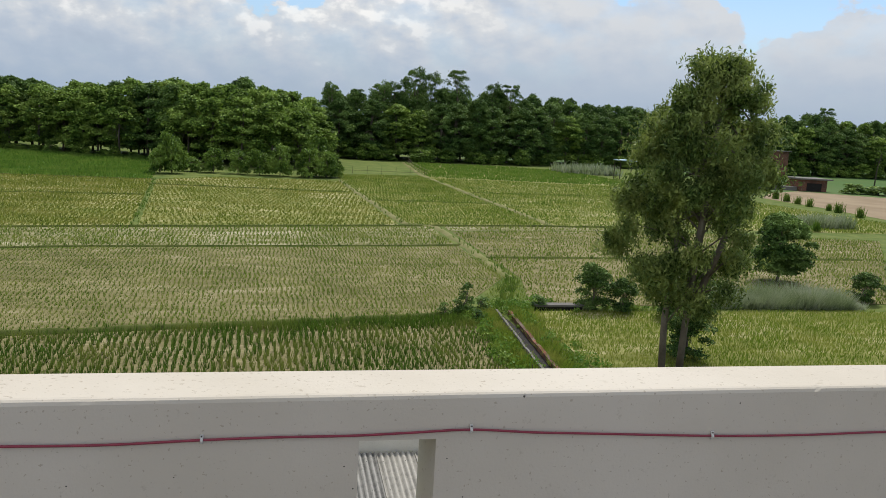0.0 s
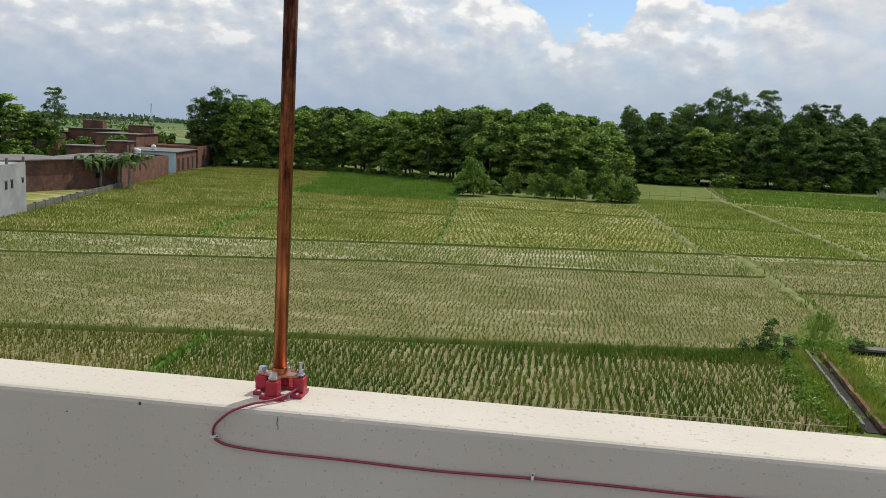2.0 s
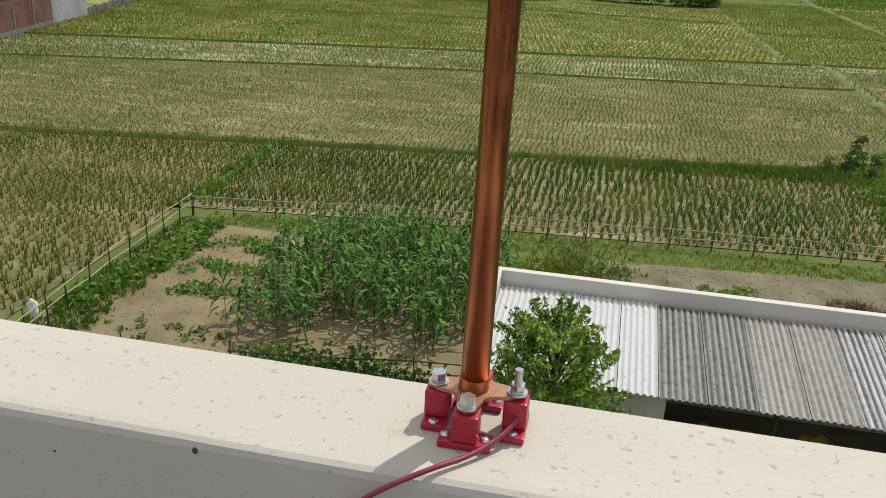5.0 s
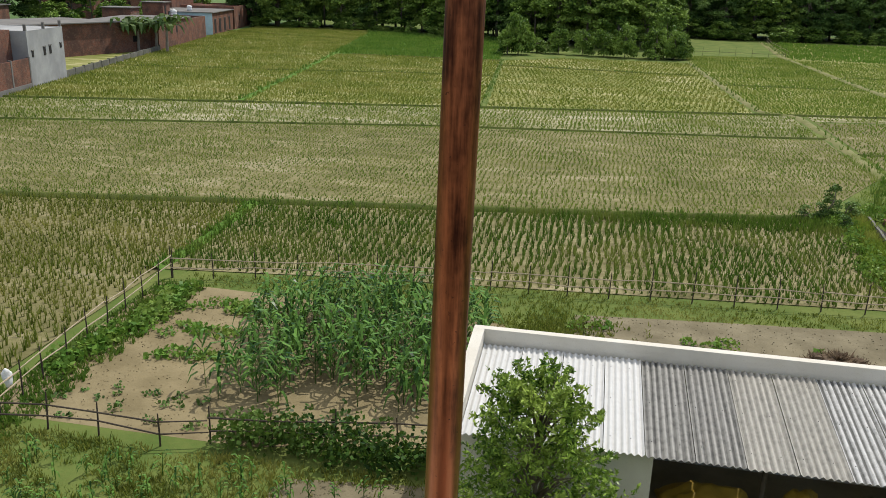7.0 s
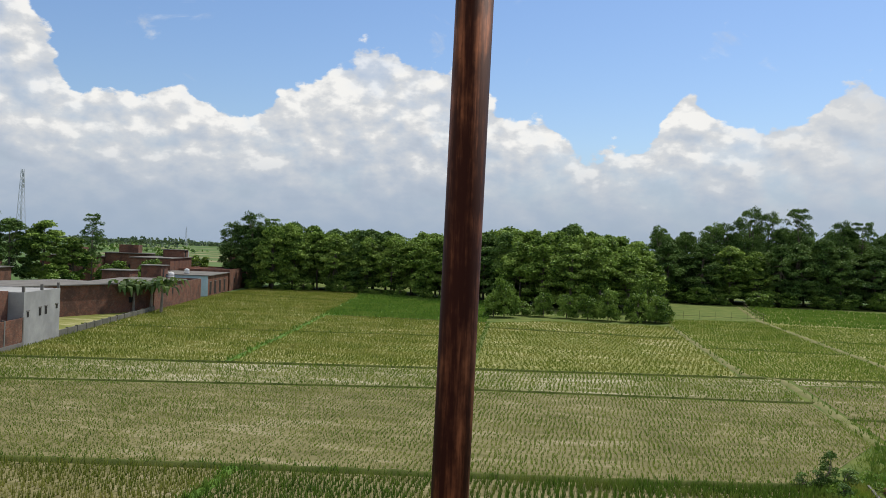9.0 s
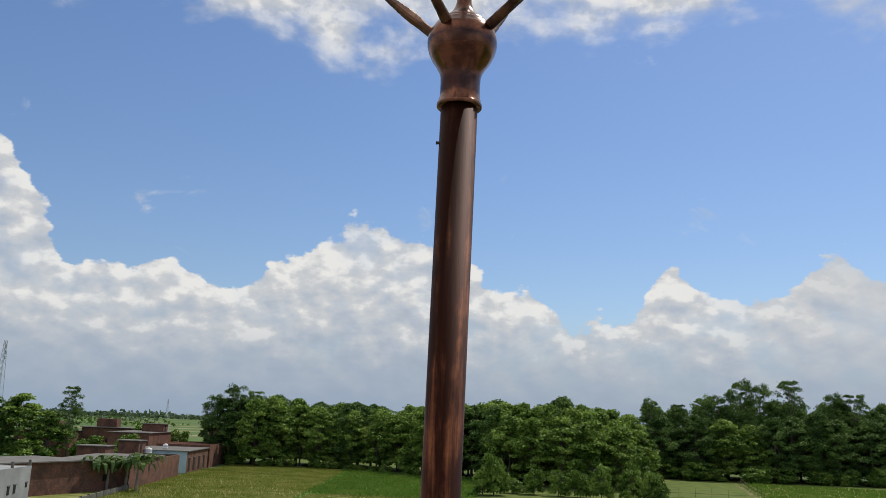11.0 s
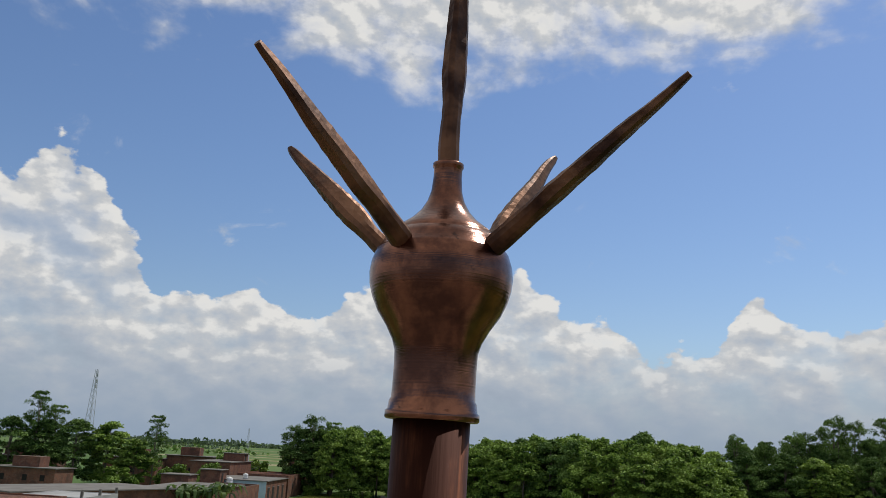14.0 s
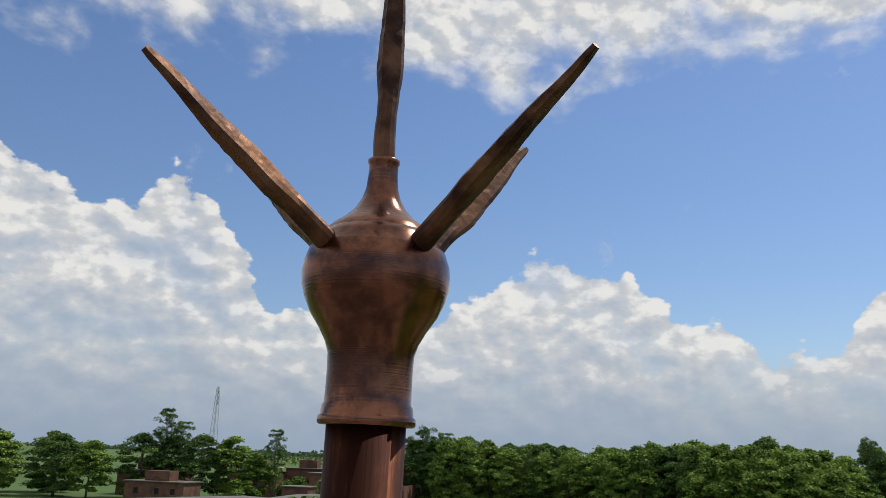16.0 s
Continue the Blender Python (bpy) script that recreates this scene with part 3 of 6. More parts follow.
poly_ob("trodden_patch", [(-7.2, 12.2), (-2.2, 12.2), (-2.6, 16.3), (-6.6, 15.8)], 0.006, SOIL_DAMP, "pale trodden earth beside the fence", "soil")
poly_ob("sandy_ground", [(98.5, 145), (99.5, 128), (98, 108), (150, 104), (215, 168), (138, 158), (124, 168), (112, 160)], 0.0, SAND, "bare sandy ground beyond the fields", "ground")
poly_ob("sandy_strip", [(43, 43), (75, 41), (75, 46.5), (43, 46.5)], 0.0, SAND, "pale sandy strip beside the grass", "ground")

F_NEAR = [(-16.9, 28.8), (-9.5, 29.8), (-0.4, 30.6), (6, 31.2), (12.6, 31.8), (13.4, 45.0), (-5.8, 41.4), (-17.2, 39.5)]
F_LEFT = [(-45, 9), (-16.6, 11), (-17.0, 28.5), (-17.6, 39.4), (-31, 37.0), (-52, 33.2)]
F_BROWN = [(-60, 32.6), (-31, 37.9), (-17.7, 40.4), (-5.8, 42.3), (12.4, 45.8), (18.8, 57), (19, 72.2), (15.5, 71.4), (-13.4, 67.0), (-47.6, 57.9), (-68, 52.6)]
F_PALE = [(-70, 53.2), (-47.6, 59.1), (-13.4, 68.2), (18.8, 73.2), (19, 85.6), (16, 85.0), (-15.1, 78.3), (-55.9, 68.5), (-57, 68)]
F_WEST = [(-57, 69.4), (-34.6, 74.7), (-39.4, 107.5), (-52, 183), (-55, 195), (-84, 203), (-79, 165), (-69, 122), (-60, 88)]
F_MID = [(-33.8, 75), (-11.4, 80.4), (-15.6, 132), (-42.4, 131), (-38.6, 107.5)]
F_LUSH = [(-42.9, 132), (-15.8, 133), (-17, 146), (-20, 189), (-54.2, 195), (-51.4, 184)]
F_EAST = [(-10.6, 80.6), (15.6, 86.2), (14.2, 143), (-6, 142), (-15.0, 133)]
F_TRACK = [(16.8, 86.4), (33.8, 89.5), (33, 165), (15, 160), (15, 144)]
F_FAR = [(35, 89.5), (95, 92), (88, 150), (80, 212), (40, 216), (34.2, 165)]
F_RIGHT = [(20.3, 57), (17.9, 47.7), (47, 49.2), (75, 84), (47, 86.8), (29.3, 84), (20.6, 82)]
F_STRIP = [(20.6, 83), (29.3, 84.6), (47, 87.2), (46, 89.5), (29.3, 87.8), (20.6, 86)]
F_LAWN = [(16.2, 20), (75, 20), (75, 41), (50, 46.6), (17.2, 46.4)]
for nm, pts, mt, lb in (
    ("paddy_near", F_NEAR, MUD_GREEN, "muddy paddy plot under young dark-green rice"), ("paddy_left", F_LEFT, MUD_BROWN, "muddy paddy plot under yellowing rice"),
    ("paddy_brown", F_BROWN, MUD_BROWN, "brown muddy paddy with sparse seedlings"), ("paddy_pale", F_PALE, MUD_PALE, "pale drying strip of paddy"),
    ("paddy_west", F_WEST, MUD_YELLOW, "yellow-green paddy field beside the houses"), ("paddy_mid", F_MID, MUD_YELLOW, "yellow-green paddy field"),
    ("paddy_lush", F_LUSH, MUD_LUSH, "lush bright green plot before the trees"), ("paddy_east", F_EAST, MUD_YELLOW, "striped pale green paddy field"),
    ("paddy_track", F_TRACK, MUD_YELLOW, "dark and pale green paddy between two paths"), ("paddy_far", F_FAR, MUD_YELLOW, "bright green far plot before the woods"),
    ("paddy_right", F_RIGHT, MUD_BROWN, "sparse green paddy beyond the reeds"), ("paddy_strip", F_STRIP, MUD_PALE, "pale wet strip of paddy"), ("lawn", F_LAWN, MUD_YELLOW, "yellow-green grassy plot beside the channel")):
    poly_ob(nm, pts, 0.012, mt, lb, "field")


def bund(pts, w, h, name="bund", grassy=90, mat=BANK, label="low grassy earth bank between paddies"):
    """A low bank along a line, and the grass on it."""
    bm = bmesh.new()
    dense = []
    for (x0, y0), (x1, y1) in zip(pts, pts[1:]):
        n = max(2, int(math.hypot(x1 - x0, y1 - y0) / 1.2))
        dense += [(x0 + (x1 - x0) * k / n, y0 + (y1 - y0) * k / n) for k in range(n)]
    dense.append(pts[-1])
    rows = []
    for i, (x, y) in enumerate(dense):
        a, b = dense[max(i - 1, 0)], dense[min(i + 1, len(dense) - 1)]
        d = Vector((b[0] - a[0], b[1] - a[1], 0)).normalized()
        s = Vector((-d.y, d.x, 0))
        c = Vector((x, y, 0)) + s * (0.25 * w * noise.noise((x * 0.5, y * 0.5, 3)))
        k = 1 + 0.35 * noise.noise((x * 0.9, y * 0.9, 0))
        rows.append([bm.verts.new(c + s * (w * k * o) + Vector((0, 0, h * k * q - 0.03))) for o, q in ((-0.62, 0), (-0.3, 0.85), (0.05, 1), (0.32, 0.8), (0.6, 0))])
    for a, b in zip(rows, rows[1:]):
        for k in range(4):
            bm.faces.new((a[k + 1], a[k], b[k], b[k + 1]))
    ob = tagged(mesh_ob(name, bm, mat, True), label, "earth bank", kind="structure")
    if grassy:
        d = np.array(dense)
        n = int(len(d) * grassy / 10)
        i = rng.integers(0, len(d) - 1, n)
        f = rng.random((n, 1))
        q = d[i] * (1 - f) + d[i + 1] * f + rng.normal(0, w * 0.33, (n, 2))
        hh = rng.uniform(0.12, 0.34, n) * (0.6 + w)
        tagged(quad_ob("bank_grass", blades(q[:, 0], q[:, 1], np.full(n, h * 0.4), hh, 0.07 + 0.05 * w, 0.08, 3, 0.5), LUSH if mat == MUD_LUSH else GRASS), "green grass growing along an earth bank", "grass", kind="stuff")
    return ob


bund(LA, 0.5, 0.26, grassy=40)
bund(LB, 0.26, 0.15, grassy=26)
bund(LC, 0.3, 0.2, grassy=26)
bund([(-17.3, 28.6), (-17.0, 31.4), (-17.6, 39.6)], 0.65, 0.18, grassy=110, mat=MUD_LUSH)
bund([(-34.2, 75), (-39, 107.8), (-51.8, 184), (-55, 196)], 0.9, 0.16, grassy=30, mat=MUD_LUSH)
bund([(-11, 80), (-13, 105), (-15.4, 132.5)], 0.5, 0.16, grassy=30, mat=TURF)
bund([(19.4, 56.8), (19.8, 75), (19.6, 85.2), (16.4, 88), (14.6, 144)], 0.75, 0.17, grassy=14, mat=PATH_EARTH, label="raised worn footpath between paddies")
bund([(34.4, 89), (34.4, 105), (33.5, 165), (38, 215)], 0.9, 0.2, grassy=8, mat=PATH_EARTH, label="raised worn footpath between paddies")
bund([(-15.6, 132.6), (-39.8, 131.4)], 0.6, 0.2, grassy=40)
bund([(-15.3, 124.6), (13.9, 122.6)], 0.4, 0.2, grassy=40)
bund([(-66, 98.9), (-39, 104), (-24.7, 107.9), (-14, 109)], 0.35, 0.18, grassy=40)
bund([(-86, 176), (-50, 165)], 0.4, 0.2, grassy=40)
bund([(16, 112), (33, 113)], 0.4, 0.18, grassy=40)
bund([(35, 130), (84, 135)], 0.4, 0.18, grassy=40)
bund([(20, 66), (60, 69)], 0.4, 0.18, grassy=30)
bund([(15.3, 45.9), (17, 50), (19.4, 56.8)], 0.8, 0.14, grassy=150, mat=TURF)

crop("rice_plants", F_NEAR, (0.34, 0.28), 0.36, 0.05, 6, RICE_DARK, "rows of young dark-green rice in mud", spread=0.05, wave=0.05)
crop("rice_plants", [(-3, 41.2), (4, 41.4), (13.4, 42.4), (13.4, 45.0), (4, 43.2)], (0.27, 0.24), 0.34, 0.05, 6, RICE_DARK, "denser dark-green rice along the bank", spread=0.06)
crop("rice_plants", F_LEFT, (0.37, 0.31), 0.37, 0.05, 6, RICE_OLD, "rows of yellowing young rice in mud", spread=0.05, wave=0.05)
crop("rice_plants", F_BROWN, (0.30, 0.27), 0.17, 0.045, 4, RICE, "sparse green seedlings on brown mud", spread=0.06, skip=0.12)
crop("rice_plants", F_PALE, (0.36, 0.32), 0.24, 0.06, 4, RICE, "thin seedlings on pale mud", spread=0.08, skip=0.18)
crop("rice_plants", F_WEST, (0.5, 0.24), 0.26, 0.085, 3, RICE_DRY, "yellow-green rice rows", spread=0.1, skip=0.12)
crop("rice_plants", F_MID, (0.5, 0.24), 0.26, 0.085, 3, RICE_DRY, "yellow-green rice rows", spread=0.1, skip=0.1)
crop("rice_plants", F_EAST, (0.6, 0.24), 0.24, 0.085, 3, RICE_DRY, "pale striped rice rows", spread=0.1, skip=0.2, wave=0.2)
crop("rice_plants", F_TRACK, (0.5, 0.25), 0.26, 0.09, 3, RICE, "green rice rows between footpaths", spread=0.1, skip=0.1)
crop("rice_plants", F_RIGHT, (0.36, 0.4), 0.22, 0.08, 3, RICE, "green rice rows beyond the reeds", spread=0.08, skip=0.15)
crop("rice_plants", F_STRIP, (0.4, 0.4), 0.2, 0.09, 3, RICE, "thin seedlings on a pale strip", spread=0.08, skip=0.2)
crop("lush_crop", F_LUSH, (0.55, 0.7), 0.4, 0.2, 4, LUSH, "lush bright green crop", "crop", spread=0.2, skip=0.05)
crop("rice_plants", [(35, 89.5), (95, 92), (86, 158), (34.3, 160)], (0.6, 0.34), 0.28, 0.1, 3, RICE, "green rice rows beyond the footpath", spread=0.12, skip=0.12)
crop("lush_crop", [(34.3, 163), (85, 160), (80, 212), (40, 216)], (0.8, 0.9), 0.4, 0.26, 4, LUSH, "lush bright green crop", "crop", spread=0.3, skip=0.1)
crop("meadow_grass", [(13.6, 45.6), (17.6, 46.6), (20.2, 57), (20.2, 66), (18.6, 66), (18.4, 57)], (0.24, 0.24), 0.16, 0.04, 4, RICE, "rough green grass beside the footpath", "grass", spread=0.14, skip=0.2, lean=0.7)
crop("meadow_grass", F_LAWN, (0.26, 0.26), 0.22, 0.05, 4, LAWN, "thick yellow-green meadow grass", "grass", spread=0.14, skip=0.05, lean=0.6)

# ---------------------------------------------------------------- own building: wall, roof terrace and parapet
tagged(mesh_ob("wall_north", box_bm((-9, 0.0, -0.05), (9, WT, 9.78)), PLASTER), "cream plastered outer wall of the building", "wall", kind="structure")
# unseen floor, its tone held dark to limit bounce onto the parapet front
tagged(mesh_ob("floor", box_bm((-9, -9, 9.6), (9, -0.001, 9.95)), ROOF), "grey concrete roof terrace", "roof terrace", kind="structure")
# further parapets, out of view, added to close the terrace
for nm, a, b in (("parapet_south", (-9, -9.2, 9.6), (9, -9.0, 10.945)), ("parapet_west", (-9.2, -9.2, 9.6), (-9.0, WT, 10.945)), ("parapet_east", (9.0, -9.2, 9.6), (9.2, WT, 10.945))):
    tagged(mesh_ob(nm, box_bm(a, b, 0.006), PLASTER), "cream plastered terrace parapet", "parapet", kind="structure")

SLOT = (0.869, 1.034, 10.36, 10.845)
bm = bmesh.new()
add_box(bm, (-9, 0, 9.78), (SLOT[0], WT, SLOT[3]))
add_box(bm, (SLOT[1], 0, 9.78), (9, WT, SLOT[3]))
add_box(bm, (SLOT[0], 0, 9.78), (SLOT[1], WT, SLOT[2]))
# coping: swept section with a worn, wavy arris
xs = np.r_[np.arange(-9, -2.5, 0.25), np.arange(-2.5, 3.5, 0.012), np.arange(3.5, 9.01, 0.25)]
rows = []
for x in xs:
    w1 = 0.0022 * noise.noise((x * 3.1, 0, 0)) + 0.0013 * noise.noise((x * 17, 4, 0))
    chip = -0.012 * max(0.0, noise.noise((x * 31, 9, 0)) - 0.42) * max(0.0, noise.noise((x * 2.3, 5, 0)) + 0.1)
    sec = [(0, SLOT[3]), (0, WZ - 0.03), (0.0004 + 0.2 * w1, WZ - 0.011), (0.0035 + 0.8 * w1 - chip, WZ - 0.0045 + chip), (0.009 + 0.6 * w1, WZ - 0.0012 + chip), (0.018, WZ + 0.3 * w1), (0.07, WZ + 0.0012 * noise.noise((x * 6, 1, 2))), (0.13, WZ + 0.0012 * noise.noise((x * 5, 3, 2))), (WT - 0.008, WZ - 0.001), (WT + 0.3 * w1, WZ - 0.009), (WT, SLOT[3])]
    rows.append([bm.verts.new((x, y, z)) for y, z in sec])
for a, b in zip(rows, rows[1:]):
    for k in range(len(a) - 1):
        bm.faces.new((a[k], b[k], b[k + 1], a[k + 1]))
    bm.faces.new((a[-1], b[-1], b[0], a[0]))
bm.faces.new(rows[0])
bm.faces.new(rows[-1][::-1])
bmesh.ops.recalc_face_normals(bm, faces=bm.faces)
parapet = tagged(mesh_ob("parapet_north", bm, PLASTER), "cream plastered roof parapet with a worn edge and a slot", "parapet", kind="structure")
# hairline crack and small pock marks
for pts in ([(0.036, 10.934), (0.038, 10.925), (0.0355, 10.918), (0.039, 10.911), (0.037, 10.905)],):
    tagged(mesh_ob("crack", tube_bm([(x, -0.0006, z) for x, z in pts], [0.0003, 0.0008, 0.0004, 0.0006, 0.0003], 5), NAIL), "dark hairline crack in the plaster", "crack")
for x, z, r in ((-0.258, 10.932, 0.0034), (1.224, 10.936, 0.0028), (0.84, 10.79, 0.002), (1.06, 10.80, 0.0018), (0.86, 10.74, 0.0018), (1.1, 10.71, 0.0016), (-0.42, 10.90, 0.0018), (0.3, 10.77, 0.0018), (0.5, 10.78, 0.0016), (1.75, 10.91, 0.002)):
    bm = bmesh.new()
    bmesh.ops.create_icosphere(bm, subdivisions=1, radius=r)
    for v in bm.verts:
        v.co = Vector((v.co.x * (0.8 + 0.5 * rng.random()), v.co.y * 0.25, v.co.z * (0.8 + 0.6 * rng.random()))) + Vector((x, 0, z))
    tagged(mesh_ob("pock_mark", bm, NAIL), "small dark pock mark in the plaster", "mark", "marks in the plaster")

# ---------------------------------------------------------------- lightning rod on the parapet
RB, RH = Vector((0.004, 0.105, WZ)), Vector((0.0214, 0.0973, 12.2126))
AXIS = (RH - Vector((0.004, 0.105, 10.99))).normalized()
TILT = AXIS.to_track_quat("Z", "Y").to_matrix().to_4x4()
rod = tagged(new("lightning_rod"), "copper lightning rod with five spikes bolted to red insulators", "lightning rod")
# base plate: a square with four lobed arms
bm = bmesh.new()
ring = []
for k in range(48):
    a = 2 * math.pi * k / 48
    r = 0.024 + 0.024 * abs(math.cos(2 * a)) ** 3
    ring.append((r * math.cos(a), r * math.sin(a)))
lo = [bm.verts.new((RB.x + x, RB.y + y, WZ + 0.0405)) for x, y in ring]
hi = [bm.verts.new((RB.x + x, RB.y + y, WZ + 0.0445)) for x, y in ring]
bm.faces.new(lo[::-1])
bm.faces.new(hi)
for k in range(48):
    bm.faces.new((lo[k], lo[(k + 1) % 48], hi[(k + 1) % 48], hi[k]))
part("base_plate", bm, PLATE, rod, "dull copper plate with four arms")
part("ferrule", cyl_bm(RB + Vector((0, 0, 0.0445)), RB + Vector((0.0005, 0, 0.058)), 0.0165, 0.0158, 40), COPPER, rod, smooth=False)
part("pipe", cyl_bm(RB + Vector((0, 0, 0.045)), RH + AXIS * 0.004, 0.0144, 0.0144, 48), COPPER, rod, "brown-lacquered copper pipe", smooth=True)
for ax_, ay_ in ((-0.037, 0), (0, -0.039), (0.045, 0), (0, 0.037)):
    c = RB + Vector((ax_, ay_, 0))
    s = (1 if ax_ > 0 or ay_ > 0 else -1)
    along = Vector((ax_, ay_, 0)).normalized()
    side = Vector((-along.y, along.x, 0))
    m = Matrix.Translation(c) @ Matrix.Rotation(math.atan2(side.y, side.x), 4, "Z")
    bm = bmesh.new()
    add_box(bm, (-0.0135, -0.0125, 0.009), (0.0135, 0.0125, 0.0395), 0.003, m)
    add_box(bm, (-0.027, -0.0125, 0.0005), (0.027, 0.0125, 0.0085), 0.002, m)
    ins = part("insulator", bm, RED, rod, "glossy red resin stand-off insulator")
    for q in (-0.0203, 0.0203):
        part("anchor_screw", lathe_bm([(0.0055, 0.0085), (0.0055, 0.0095), (0.0035, 0.0115), (0.0005, 0.012)], 14), STEEL, ins).matrix_basis = m @ Matrix.Translation((q, 0, 0))
    part("washer", cyl_bm(c + Vector((0, 0, 0.0447)), c + Vector((0, 0, 0.0465)), 0.0105, None, 24), STEEL, ins)
    part("spring_washer", cyl_bm(c + Vector((0, 0, 0.0466)), c + Vector((0, 0, 0.049)), 0.008, None, 20), STEEL, ins)
    if ax_ > 0:
        part("stud", cyl_bm(c + Vector((0, 0, 0.049)), c + Vector((0, 0, 0.072)), 0.0042, None, 14), STEEL, ins)
        part("nut", cyl_bm(c + Vector((0, 0, 0.0491)), c + Vector((0, 0, 0.0555)), 0.0078, None, 6), STEEL, ins)
    else:
        part("bolt_head", cyl_bm(c + Vector((0, 0, 0.0491)), c + Vector((0, 0, 0.0565)), 0.0085, 0.008, 6), STEEL, ins)
part("set_screw", cyl_bm(RH - AXIS * 0.029 + Vector((-0.0138, -0.0032, 0)), RH - AXIS * 0.029 + Vector((-0.0163, -0.0038, 0)), 0.0011, 0.0014, 10), NAIL, rod, "tiny dark screw head")
# finial: turned copper vase
PROFILE = [(0.0165, 0.0), (0.0172, 0.0006), (0.0172, 0.003), (0.0164, 0.0036), (0.0160, 0.0068), (0.0154, 0.0078), (0.0152, 0.012), (0.0152, 0.020), (0.0154, 0.0255), (0.0166, 0.0295), (0.0192, 0.0345), (0.0222, 0.040), (0.0246, 0.0455), (0.0258, 0.050), (0.0262, 0.0545), (0.0257, 0.059), (0.0243, 0.0635), (0.0236, 0.0645), (0.0232, 0.0648), (0.0216, 0.0680), (0.0196, 0.0705), (0.0190, 0.0708), (0.0188, 0.0714), (0.0165, 0.0738), (0.0130, 0.0768), (0.0095, 0.0806), (0.0072, 0.0848), (0.0060, 0.089), (0.0055, 0.095), (0.0055, 0.0985), (0.0060, 0.0992), (0.0060, 0.1005), (0.0046, 0.1012)]
finial = part("finial", lathe_bm([(r * (1.06 if 0.036 < z < 0.076 else 1.03), z) for r, z in PROFILE], 64), CAST, rod, "turned copper vase finial", smooth=True)
finial.matrix_basis = Matrix.Translation(RH) @ TILT


def spike_bm(length, seed):
    """A hammered spike along z: round root, a shoulder, then a four-sided blade with flat faces and a blunt tip."""
    bm = bmesh.new()
    rows = []
    for k in range(33):
        u = k / 32
        w = float(np.interp(u, (0, 0.05, 0.2, 0.26, 0.36, 0.6, 0.96, 1), (0.0041, 0.0043, 0.0038, 0.0042, 0.0056, 0.0047, 0.0023, 0.0013)))
        t = float(np.interp(u, (0, 0.05, 0.22, 0.32, 0.6, 1), (0.0043, 0.0045, 0.0040, 0.0037, 0.0031, 0.0012)))
        flat = float(np.interp(u, (0, 0.18, 0.32, 1), (0, 0, 1, 1)))
        row = []
        for j in range(12):
            a = 2 * math.pi * j / 12
            c, q = math.cos(a), math.sin(a)
            grow_ = 1 + flat * (0.92 / max(abs(c), abs(q), 0.75) - 1)
            e = grow_ * (1 + 0.05 * noise.noise((u * 9, a * 0.8, seed)) + 0.06 * noise.noise((u * 31, a * 1.9, seed + 3)))
            bend = 0.0012 * noise.noise((u * 4, seed, 2))
            row.append(bm.verts.new((w * c * e + bend, t * q * e, u * length)))
        rows.append(row)
    for a, b in zip(rows, rows[1:]):
        for j in range(12):
            bm.faces.new((a[j], a[(j + 1) % 12], b[(j + 1) % 12], b[j]))
    bm.faces.new(rows[0][::-1])
    bm.faces.new(rows[-1])
    return bm


mid = RH + AXIS * 0.0655
for k, (dx, dy, dz) in enumerate(((-0.0395, -0.0896, 0.0449), (0.0919, -0.0420, 0.0480), (-0.0795, 0.0197, 0.0533), (0.0324, 0.0841, 0.0679))):
    tip = mid + Vector((dx, dy, dz))
    flat = Vector((dx, dy, 0)).normalized()
    root = mid + flat * 0.0215 - Vector((0, 0, 0.003))
    q = (tip - root).to_track_quat("Z", "X").to_matrix().to_4x4()
    ob = part("spike", spike_bm((tip - root).length, k), SPIKE, rod, "hammered copper spike")
    ob.matrix_basis = Matrix.Translation(root) @ q @ Matrix.Rotation((0.3, 1.9, 0.8, -0.27)[k], 4, "Z")
ob = part("spike", spike_bm(0.108, 9), SPIKE, rod, "hammered copper spike standing upright")
ob.matrix_basis = Matrix.Translation(RH + AXIS * 0.0995) @ TILT @ Matrix.Rotation(-0.2, 4, "Z")
# earth cable and its clips
cable_pts = [(0.042, 0.112, WZ + 0.046), (0.056, 0.116, WZ + 0.042), (0.057, 0.105, WZ + 0.03), (0.043, 0.075, WZ + 0.016), (0.015, 0.04, WZ + 0.008), (-0.02, 0.008, WZ + 0.006), (-0.055, -0.012, WZ - 0.006), (-0.083, -0.012, WZ - 0.03), (-0.096, -0.006, WZ - 0.05), (-0.095, -0.005, WZ - 0.066), (-0.083, -0.005, WZ - 0.076), (-0.05, -0.004, WZ - 0.0835), (0.03, -0.004, WZ - 0.0875), (0.17, -0.004, WZ - 0.088), (0.366, -0.004, WZ - 0.091), (0.553, -0.004, WZ - 0.0865), (0.70, -0.004, WZ - 0.085), (0.85, -0.0045, WZ - 0.086), (0.98, -0.0045, WZ - 0.083), (1.109, -0.004, WZ - 0.080), (1.25, -0.0045, WZ - 0.090), (1.392, -0.0045, WZ - 0.097), (1.684, -0.004, WZ - 0.111), (1.925, -0.004, WZ - 0.116), (2.155, -0.004, WZ - 0.115), (2.6, -0.004, WZ - 0.12), (4.0, -0.004, WZ - 0.12)]
smooth_pts = []
P_ = [Vector(p) for p in cable_pts]
for i in range(len(P_) - 1):
    p0, p1, p2, p3 = P_[max(i - 1, 0)], P_[i], P_[i + 1], P_[min(i + 2, len(P_) - 1)]
    for k in range(6):
        u = k / 6
        smooth_pts.append(0.5 * (2 * p1 + (p2 - p0) * u + (2 * p0 - 5 * p1 + 4 * p2 - p3) * u * u + (3 * p1 - p0 - 3 * p2 + p3) * u**3))
smooth_pts.append(P_[-1])
